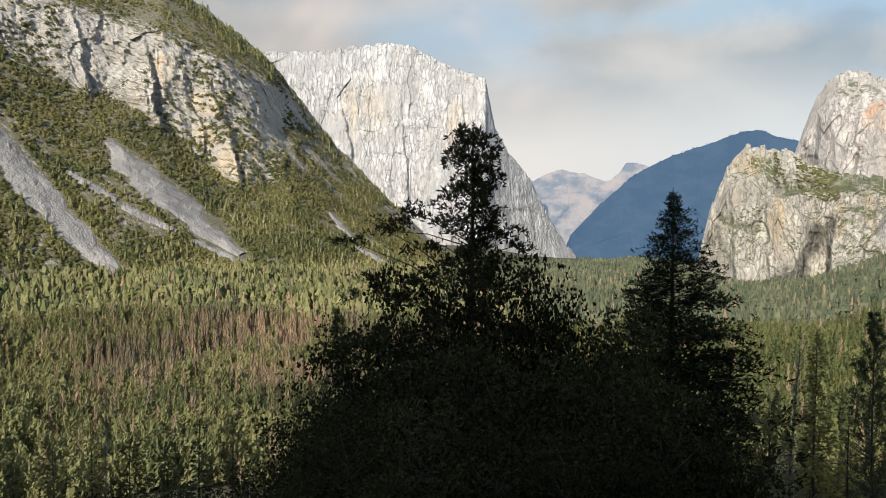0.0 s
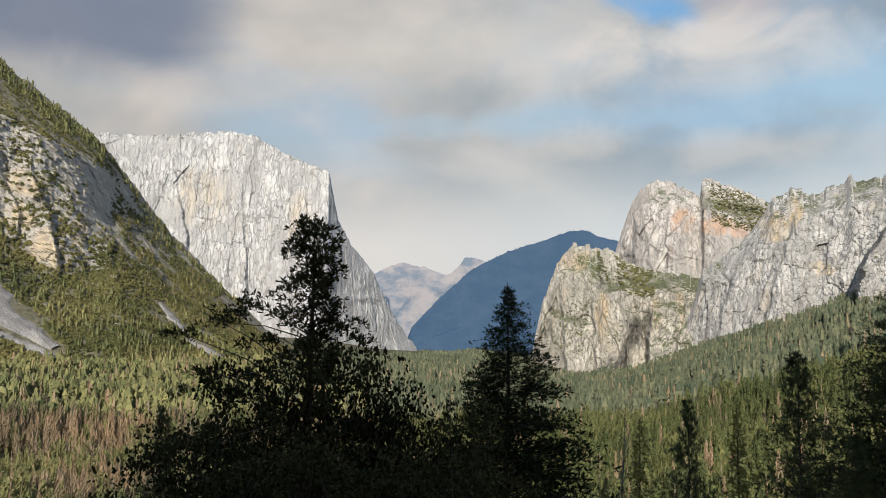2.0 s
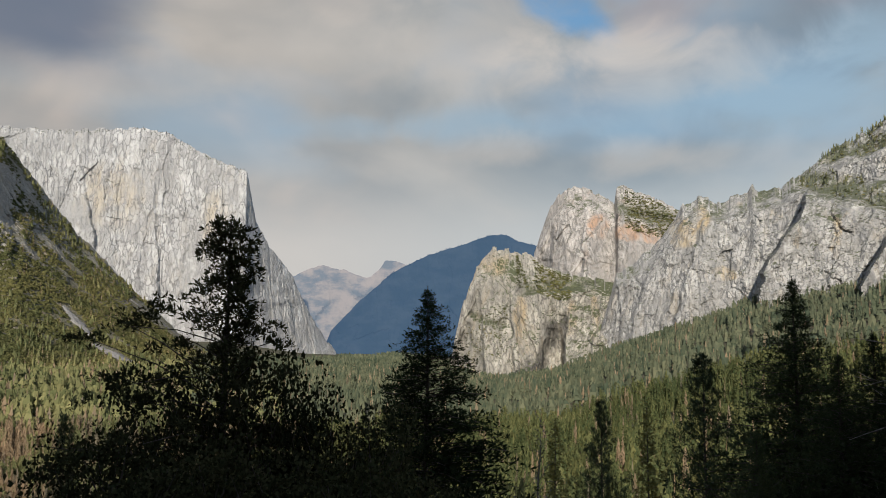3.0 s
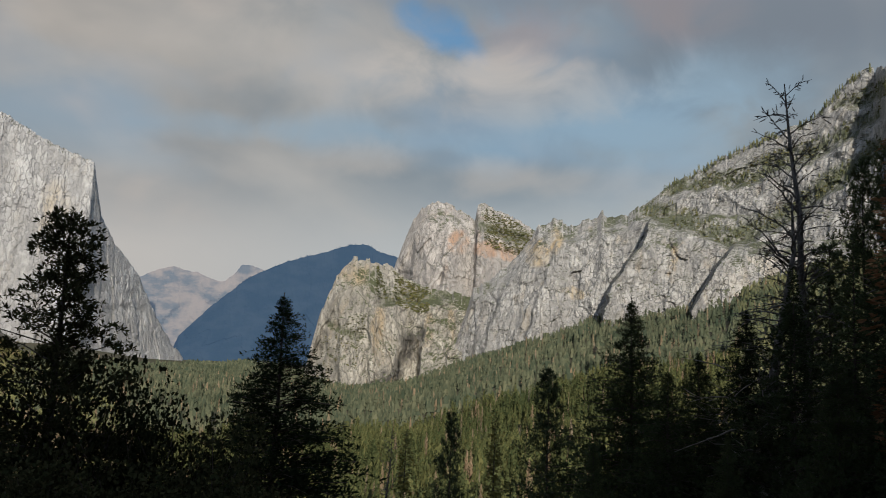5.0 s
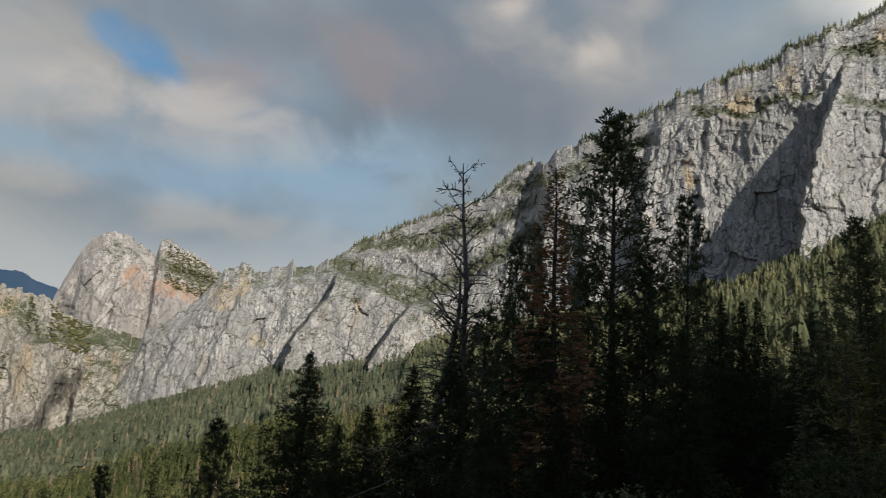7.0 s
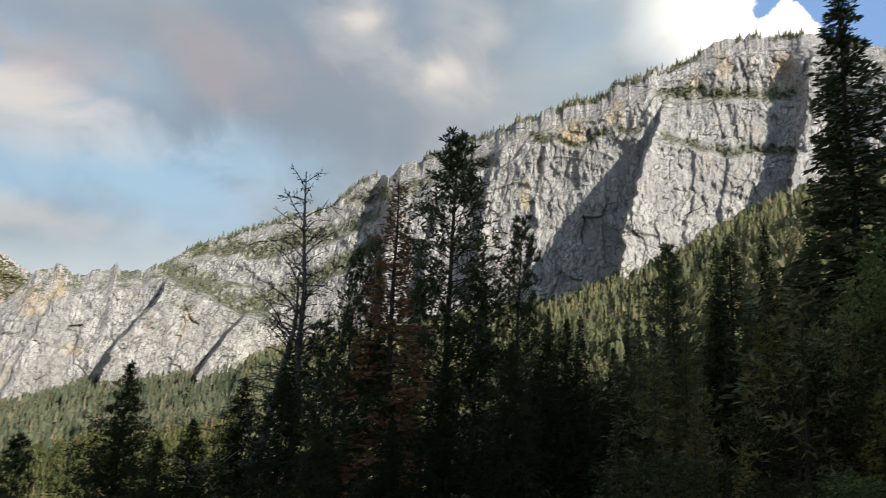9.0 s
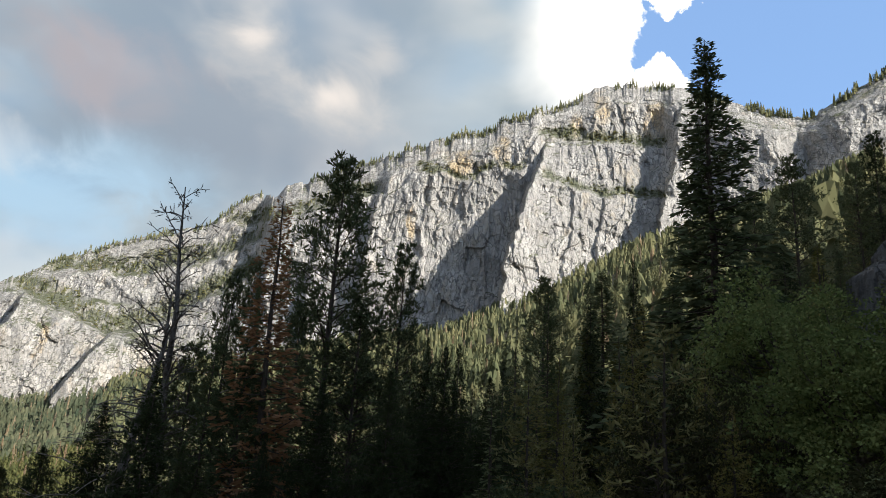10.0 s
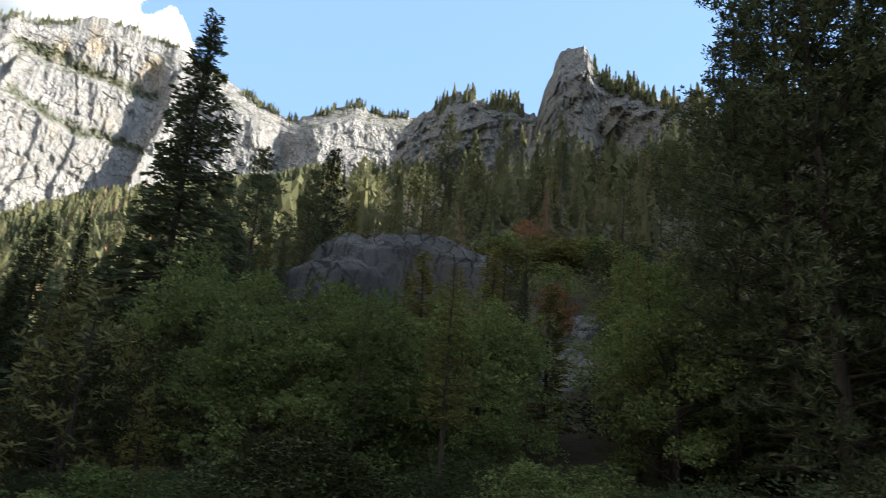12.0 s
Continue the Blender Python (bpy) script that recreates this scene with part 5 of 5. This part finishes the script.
        cv, cf = blades(roots, ways, size, size * slim, rng)
        part("crown", mesh_of("crown", cv, cf, mat), top)
    return top


def place(bearing, distance, high, built_high, turn=0.0, wide=1.0):
    """A pose on the ground for a tree built at one height that shall stand at another."""
    x, y = plan(bearing, distance)
    s = high / built_high
    return Matrix.LocRotScale((float(x), float(y), float(ground_at(bearing, distance))), Euler((0, 0, turn)), (s * wide, s * wide, s))


class Kind:
    """A kind of tree, with a few makes that are built when first needed and then copied."""

    def __init__(self, makes, high, build):
        self.made, self.makes, self.high, self.build, self.count = {}, makes, high, build, 0

    def plant(self, bearing, tip, distance, wide=1.0, make=None, high=None, label=""):
        """Plant one whose tip shows tip degrees over the eye."""
        if high is None:
            high = EYE + distance * math.tan(radians(tip)) - float(ground_at(bearing, distance))
        make = (self.count * 7 + self.count // 3) % self.makes if make is None else make
        m = place(bearing, distance, max(high, 2.0), self.high, 1.7 * self.count, wide)
        self.count += 1
        if make not in self.made:
            self.made[make] = self.build(make)
            self.made[make].matrix_basis = m
            ob = self.made[make]
        else:
            was = self.made[make].scale
            ob = copy_thing(self.made[make], m @ Matrix.Diagonal((1 / was.x, 1 / was.y, 1 / was.z, 1)))
        if label:
            tagged(ob, label)
        return ob


WOOD = "trees round the viewpoint"
FIRS = Kind(3, 32.0, lambda k: tree("fir", "fir_tree", 32.0, 6.4, 100 + k, 200, 24, 4, 0.72, FIR, label="dark green fir with drooping layered limbs", category="fir", group=WOOD, low=0.06))
FULLS = Kind(3, 32.0, lambda k: tree("full", "broad_conifer", 32.0, 14.8, 105 + k, 440, 32, 5, 0.50, NEEDLE, label="dark green conifer with a full, uneven pointed crown", category="conifer", group=WOOD, low=0.05))
DARKS = Kind(2, 30.0, lambda k: tree("fir", "layered_conifer", 30.0, 7.2, 115 + k, 200, 22, 4, 0.62, (NEEDLE, PINE)[k], label="dark green conifer with layered drooping limbs", category="conifer", group=WOOD, low=0.05))
PINES = Kind(3, 34.0, lambda k: tree("pine", "pine_tree", 34.0, 5.4, 120 + k, 135, 22, 6, 0.52, PINE, label="tall green pine with tufted upswept limbs", category="pine", group=WOOD, low=0.16))
RAGGED = Kind(1, 30.0, lambda k: tree("ragged", "old_pine_tree", 30.0, 7.4, 141 + k, 120, 34, 8, 0.36, SHADE_LEAF, label="old pine with ragged, gappy spreading limbs, foliage darkened for shade", category="pine", group=WOOD, low=0.30))
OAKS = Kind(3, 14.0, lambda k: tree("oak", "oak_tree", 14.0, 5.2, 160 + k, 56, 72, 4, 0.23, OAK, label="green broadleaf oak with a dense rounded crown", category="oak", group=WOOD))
# oaks whose leaf colour has the shade in front of the valley put in
SHADED_OAKS = Kind(3, 14.0, lambda k: tree("oak", "live_oak_tree", 14.0, 5.2, 165 + k, 58, 30, 4, 0.25, SHADE_LEAF, label="oak with a ragged rounded crown, leaves darkened brown for shade", category="oak", group=WOOD))
SNAGS = Kind(2, 32.0, lambda k: tree("snag", "dead_snag", 32.0, 6.5, 180 + k, 84, wood=GREY_WOOD, label="bare grey dead tree with broken twigs", category="dead tree", group=WOOD, low=0.18, lean=0.05))
REDS = Kind(1, 30.0, lambda k: tree("fir", "dead_fir_tree", 30.0, 4.6, 190 + k, 130, 16, 4, 0.6, RUST, label="dead fir with rust-brown needles", category="fir", group=WOOD, low=0.2))
TALLS = Kind(2, 34.0, lambda k: tree("pine", "tall_pine_tree", 34.0, 5.2, 125 + k, 128, 28, 8, 0.38, PINE, label="tall dark pine with fine tufted limbs", category="pine", group=WOOD, low=0.05))
YELLOWS = Kind(2, 24.0, lambda k: tree("fir", "cedar_tree", 24.0, 4.0, 200 + k, 110, 18, 4, 0.7, YELLOW, label="yellow-green cedar with soft layered limbs", category="cedar", group=WOOD, low=0.1))
SLIMS = Kind(2, 20.0, lambda k: tree("full", "slim_cedar_tree", 20.0, 4.6, 210 + k, 80, 22, 5, 0.36, (YELLOW, OAK)[k], label=("slim yellow-brown cedar with a bare grey trunk", "slim green cedar with a bare grey trunk")[k], category="cedar", group=WOOD, low=0.36))
# PINE and NEEDLE put the shade low in the wood into the colour
CONES = Kind(3, 18.0, lambda k: tree("full", "pointed_conifer", 18.0, 4.4, 230 + k, 110, 17, 5, 0.36, (PINE, NEEDLE, YELLOW)[k], label=("green pointed young conifer with a soft crown", "dark green pointed young conifer", "yellow-green pointed young conifer")[k], category="conifer", group=WOOD, low=0.05))
SMALL = Kind(4, 22.0, lambda k: tree("fir" if k % 2 else "pine", "young_conifer", 22.0, 4.0, 220 + k, 46, 9, 3, 0.95, (YOUNG, PINE, YOUNG, YELLOW)[k], label=("open green young pine on the wooded slope", "dark green young fir on the wooded slope", "bluish green young pine on the wooded slope", "yellowish young fir on the wooded slope")[k], category="conifer", group="conifers on the slopes", low=0.08))

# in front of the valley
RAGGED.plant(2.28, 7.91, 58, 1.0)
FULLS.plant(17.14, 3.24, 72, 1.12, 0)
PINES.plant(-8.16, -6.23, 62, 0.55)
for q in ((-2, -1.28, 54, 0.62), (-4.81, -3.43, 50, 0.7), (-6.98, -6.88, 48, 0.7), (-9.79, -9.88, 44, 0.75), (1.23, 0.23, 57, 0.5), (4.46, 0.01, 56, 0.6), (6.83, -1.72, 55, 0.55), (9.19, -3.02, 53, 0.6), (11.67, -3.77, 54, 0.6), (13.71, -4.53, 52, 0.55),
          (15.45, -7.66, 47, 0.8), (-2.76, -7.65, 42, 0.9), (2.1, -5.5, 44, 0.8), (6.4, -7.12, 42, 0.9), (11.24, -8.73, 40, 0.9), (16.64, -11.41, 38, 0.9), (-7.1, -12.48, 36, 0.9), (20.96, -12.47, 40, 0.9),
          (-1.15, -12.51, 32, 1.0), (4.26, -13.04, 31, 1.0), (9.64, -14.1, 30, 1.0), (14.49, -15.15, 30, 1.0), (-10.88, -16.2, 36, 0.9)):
    SHADED_OAKS.plant(*q)
SNAGS.plant(25.48, -6.79, 98, 0.6, 0)
# yellow foliage on these two stands in for sunlight on green trees
for q in ((27, -7, 112, 0.8), (33.92, -5.56, 112, 0.7)):
    YELLOWS.plant(*q)
PINES.plant(30.57, -5.59, 104, 0.6)
PINES.plant(37.79, -1.97, 84, 0.75)
for q in ((24.09, -11.93, 62, 0.9), (29.07, -12.23, 66, 0.9), (32.32, -14.01, 58, 1.0), (35.56, -12.92, 66, 0.9)):
    SMALL.plant(*q)
for b0 in np.arange(-33, -9.5, 2.4):
    SMALL.plant(float(b0), -14.6 + 1.2 * math.sin(b0 * 1.9), 96 + 12 * math.sin(b0))
SNAGS.plant(-24.95, -11, 150, 0.4, 1)
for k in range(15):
    SHADED_OAKS.plant(-34 + 2.1 * k, -17.6 + 1.0 * math.sin(2.3 * k) - 0.03 * k, 34 + 5 * math.sin(1.7 * k), 1.0)
# the dark stand beside the snag
FULLS.plant(44, 3.68, 62, 0.93, 1)
for q in ((48.63, -0.08, 58, 0.99), (46.49, -1.59, 54, 0.99), (51.97, 3.14, 54, 0.93), (41.37, -6.99, 52, 0.81)):
    FULLS.plant(*q)
SNAGS.plant(55.63, 18.33, 56, 1.0, 0)
SNAGS.plant(52.6, 11.0, 54, 1.5, 0)
for q in ((54.68, 3.22, 50, 1.0), (57.31, 7.51, 55, 0.9), (59.42, 13.11, 58, 0.6), (60.88, 14.06, 60, 0.55), (64.73, 11.18, 54, 0.8), (69.28, 12.19, 54, 1.1), (61.04, 6.38, 46, 1.2)):
    PINES.plant(*q)
REDS.plant(62.83, 18.88, 46, 1.15)
PINES.plant(66.84, 22.92, 58, 1.0, 0)
PINES.plant(72.28, 16.58, 58, 0.75, 1)
for q in ((66.97, 5.76, 44, 0.74), (71.9, 6.77, 46, 0.74), (74.68, 9.53, 58, 0.56), (76.18, 8.87, 52, 0.81), (79.6, 6.67, 50, 0.81), (57.62, 0.51, 44, 0.81), (50.59, -5.87, 44, 0.74), (63.08, 0.98, 40, 0.81)):
    FULLS.plant(*q)
for q in ((69.5, 11.5, 60, 0.6), (73.5, 11.0, 62, 0.6), (77.2, 9.0, 58, 0.6), (84.0, 13.5, 64, 0.55), (87.0, 14.5, 66, 0.5), (90.5, 16.0, 70, 0.5), (93.5, 15.0, 62, 0.55),
          (63.8, 10.0, 50, 0.6), (58.6, 8.0, 48, 0.6), (55.0, 6.0, 48, 0.6), (80.6, 8.0, 54, 0.6)):
    DARKS.plant(*q)
# up the wooded hillside
for q in ((77.83, 4.01, 60, 0.9), (81.1, 6.65, 64, 1.0), (86.93, 10.33, 66, 1.0), (91.33, 12.38, 70, 1.0), (103.56, 16.3, 78, 0.9), (127.49, 16.09, 80, 0.9), (109.89, 21.02, 120, 0.9)):
    YELLOWS.plant(*q)
PINES.plant(83.57, 14.39, 92, 1.0, 2)
FIRS.plant(88.28, 15.05, 88, 1.3, 2)
FIRS.plant(96.39, 31.47, 60, 1.1, 2)
for q in ((99.48, 20.32, 84, 0.9), (102.27, 22.72, 92, 1.0), (106.35, 21.65, 108, 0.9), (107.72, 23.46, 112, 0.9), (117.19, 27.27, 190, 0.8), (127.05, 25.4, 180, 0.6)):
    PINES.plant(*q)
# low oaks get the darkened leaves, for shade under the trees
for q in ((100.28, 15, 50, 1.0), (105.28, 13.04, 40, 1.1), (111.46, 14.38, 40, 1.0), (108.33, 11.33, 36, 1.1), (114.39, 12.25, 38, 1.0), (119.61, 13.15, 38, 1.0), (123.08, 13.55, 40, 0.8), (135.6, 15.77, 40, 0.9), (108.67, 2.72, 32, 1.1)):
    (OAKS if q[1] > 8 else SHADED_OAKS).plant(*q)
for q in ((116.28, 16.31, 50, 1.7), (121.71, 16.97, 56, 1.6), (126.13, 14.52, 48, 1.6), (112.76, 11.75, 40, 1.6), (99.24, 8.38, 52, 1.3)):
    YELLOWS.plant(*q)
for q in ((98.6, 14.5, 58, 0.8), (101.2, 17.0, 66, 0.7), (104.8, 15.8, 64, 0.7), (107.2, 12.6, 52, 0.8), (109.6, 14.0, 58, 0.7), (114.0, 13.0, 52, 0.8), (121.4, 14.5, 58, 0.7), (124.2, 15.6, 60, 0.7)):
    DARKS.plant(*q)
for q in ((110.79, 13.4, 60, 0.9), (117.49, 13.9, 60, 0.9)):
    OAKS.plant(*q)
for q in ((78.29, 5.61, 58, 1.1), (81.56, 9.02, 60, 1.0), (84.77, 8.22, 52, 1.1), (87.18, 12.59, 66, 1.0), (90.34, 10.79, 56, 1.1), (93.16, 13.3, 60, 1.0), (95.42, 9.04, 48, 1.1), (98.29, 12.7, 54, 1.0), (101.68, 11.51, 48, 1.1),
          (103.73, 14.89, 56, 0.9), (79.96, 2.37, 46, 1.2), (85.33, 3.38, 44, 1.2), (91.19, 4.87, 44, 1.2), (97.03, 5.24, 40, 1.2), (82.47, -1.92, 40, 1.2), (88.46, 0.13, 38, 1.2)):
    CONES.plant(*q)
SLIMS.plant(118.6, 15.6, 31, 1.1, 0)
for q in ((139.68, 33.81, 40, 0.95), (143.74, 39.93, 38, 1.05), (146.61, 41.79, 36, 1.05), (141.51, 32.65, 46, 1.0), (149.8, 40.54, 38, 1.1), (152.53, 39.32, 36, 1.1)):
    TALLS.plant(*q)
for q in ((135.8, 10.38, 46, 1.0), (143.7, 10.11, 48, 1.0), (148.43, 13.14, 44, 1.1), (134, 17.99, 52, 0.9)):
    OAKS.plant(*q)
for q in ((111.83, 12.96, 33, 0.9, 1), (114.71, 14.95, 42, 1.0, 0), (119.28, 15.76, 46, 1.1, 0), (122.55, 16.5, 44, 1.0, 0), (104.74, 13.05, 40, 1.0, 1), (133.1, 16.95, 44, 1.0, 0)):
    SLIMS.plant(*q)
spot = np.random.default_rng(33)
for _ in range(60):
    b0, r0 = spot.uniform(99.54, 140.47), spot.uniform(180, 430)
    SMALL.plant(float(b0), 0, float(r0), float(spot.uniform(0.9, 1.3)), None, float(spot.uniform(13, 26)))
for _ in range(120):
    b0, r0 = spot.uniform(62.67, 150.25), spot.uniform(70, 190)
    if 103.89 < b0 < 130.91 and r0 < 110:
        continue
    SMALL.plant(float(b0), 0, float(r0), float(spot.uniform(0.8, 1.2)), None, float(spot.uniform(9, 19) * (0.75 if b0 < 80 else 1.0)))
for _ in range(46):
    b0, r0 = spot.uniform(19.29, 53.81), spot.uniform(130, 330)
    SMALL.plant(float(b0), 0, float(r0), 1.0, None, float(spot.uniform(18, 32)))

AUTUMN = Kind(1, 6.0, lambda k: tree("oak", "autumn_oak", 6.0, 2.6, 270, 26, 26, 4, 0.24, RUST, label="small oak with orange-brown autumn leaves above the outcrop", category="oak", group=WOOD))
for q in ((124.2, 20.6, 104, 1.0), (126.6, 16.0, 70, 0.8), (62.4, 12.0, 70, 0.7)):
    AUTUMN.plant(*q, make=0, high=6.5)
SNAGS.plant(126.9, 24.6, 120, 0.35, 0, 16.0)
SCRUB = Kind(4, 5.0, lambda k: tree("oak", "scrub_oak", 5.0, 3.4, 240 + k, 30, 22, 4, 0.20, (OAK, SHADE_LEAF, NEEDLE, PINE)[k], label=("green scrub oak thicket under the trees", "scrub oak under the trees, leaves darkened for shade", "brownish shrub under the trees", "grey-green manzanita shrub under the trees")[k], category="shrub", group="undergrowth"))
for k in range(54):
    b0 = spot.uniform(25.75, 152.08) if k % 3 else spot.uniform(95.23, 152.08)
    r0 = spot.uniform(38, 100) if b0 > 91 else spot.uniform(32, 52)
    if 104.98 < b0 < 125.55 and 46 < r0 < 96 or 125.01 < b0 < 131.45 and r0 < 62:
        continue
    SCRUB.plant(float(b0), 0, float(r0), float(spot.uniform(0.9, 1.5)), None, float(spot.uniform(2.6, 4.8) * (0.6 + r0 / 80)))

for k in range(46):
    b0, r0 = float(spot.uniform(80, 156)), float(spot.uniform(22, 36))
    SCRUB.plant(b0, 0, r0, float(spot.uniform(1.0, 1.6)), None, float(spot.uniform(1.4, 3.2)))
for k in range(58):
    b0, r0 = float(spot.uniform(78, 152.08)), float(spot.uniform(40, 74))
    if 104.98 < b0 < 126.63 and r0 > 50 or 125.01 < b0 < 131.45 and r0 < 62:
        continue
    SMALL.plant(b0, 0, r0, float(spot.uniform(0.9, 1.4)), None, float(spot.uniform(6, 12)))
for k in range(8):
    b0 = float(spot.uniform(75.84, 152.08))
    if 124.47 < b0 < 131.98:
        continue
    (OAKS if k % 2 else SHADED_OAKS).plant(b0, 0, float(spot.uniform(34, 60)) if not 104.98 < b0 < 126.63 else 36.0, float(spot.uniform(0.8, 1.1)), None, float(spot.uniform(6.5, 10.5)))

for q in ((122.57, 16.93, 66, 1.3), (124.23, 17.95, 70, 1.2), (121.13, 18.51, 74, 1.2)):
    SMALL.plant(*q)

# ---- rock outcrops on the hillside ----


def slab(bearing, distance, wide, deep, high, seed, sink, base, mat):
    """One rounded, cracked sheet of granite bedded in the slope."""
    n = 60
    u, w = np.meshgrid(np.linspace(-1, 1, n), np.linspace(-1, 1, n))
    p = np.stack([u.ravel() * wide / 2, w.ravel() * deep / 2, 0 * u.ravel() + seed], 1)
    rag = 0.16 * fbm(p / (wide * 0.3), 3, seed + 2).reshape(u.shape)
    dome = np.clip(1 - (np.abs(u) ** 2.6 + np.abs(w) ** 2.6) + rag, 0, 1.1) ** 0.55
    step = fbm(p / np.array([4.0, 2.5, 1]), 3, seed).reshape(u.shape)
    crack = np.abs(bumps(p / np.array([3.6, 1.8, 1]) + 3.3, seed + 5)).reshape(u.shape)
    z = dome * high * (1 + 0.26 * np.floor(step * 4) / 4 + 0.08 * step) - 1.1 * smooth(crack, 0.09, 0.0) * (dome > 0.2) - sink
    b = radians(bearing)
    right, out = np.array([math.cos(b), -math.sin(b)]), np.array([math.sin(b), math.cos(b)])
    cx, cy = plan(bearing, distance)
    x = cx + u * wide / 2 * right[0] + w * deep / 2 * out[0]
    y = cy + u * wide / 2 * right[1] + w * deep / 2 * out[1]
    low = ground_at(np.degrees(np.arctan2(x, y)), np.hypot(x, y))
    z = z + np.where(dome > 0.3, np.maximum(base, low - 0.5), low - 1.5)
    return mesh_of("rock_sheet", np.stack([x.ravel(), y.ravel(), z.ravel()], 1), sheet_faces(n, n), mat)


def outcrop(name, sheets, label, mat):
    """An outcrop of several sheets of rock, told apart by deep cracks."""
    top = tagged(new(name), label, "rock")
    for k, (bearing, distance, wide, deep, high, base) in enumerate(sheets):
        part("rock_sheet", slab(bearing, distance, wide, deep, high, 5 + 4 * k, 0.6, base, mat), top)
    return top


outcrop("granite_outcrop", [(114.95, 87, 26, 14, 4.2, 24.2), (109.09, 82, 12, 9, 3.0, 20.8), (119.08, 84.5, 14, 9, 3.2, 23.4)],
        "big rounded grey granite outcrop, cracked, among trees", OUTCROP)
outcrop("granite_slabs", [(127.7, 62, 5.5, 7, 1.9, 0.0), (128.45, 68.5, 6.5, 7, 1.9, 0.0), (129.31, 75.5, 5.5, 7, 1.9, 0.0)], "pale grey granite slabs stepping up the wooded slope", PALE_SLAB)
bush = np.random.default_rng(5)
BUSHES = Kind(2, 3.0, lambda k: tree("oak", "bush", 3.0, 2.2, 260 + k, 18, 15, 4, 0.30, OAK if k else YELLOW, label=("yellow-brown bush on the granite", "green bush on the granite")[k], category="bush", group="bushes on the rocks"))
for _ in range(26):
    b0 = bush.uniform(104.98, 130.91)
    BUSHES.plant(float(b0), 0, float(bush.uniform(93, 104)), 1.4, None, float(bush.uniform(2.4, 5.0)))
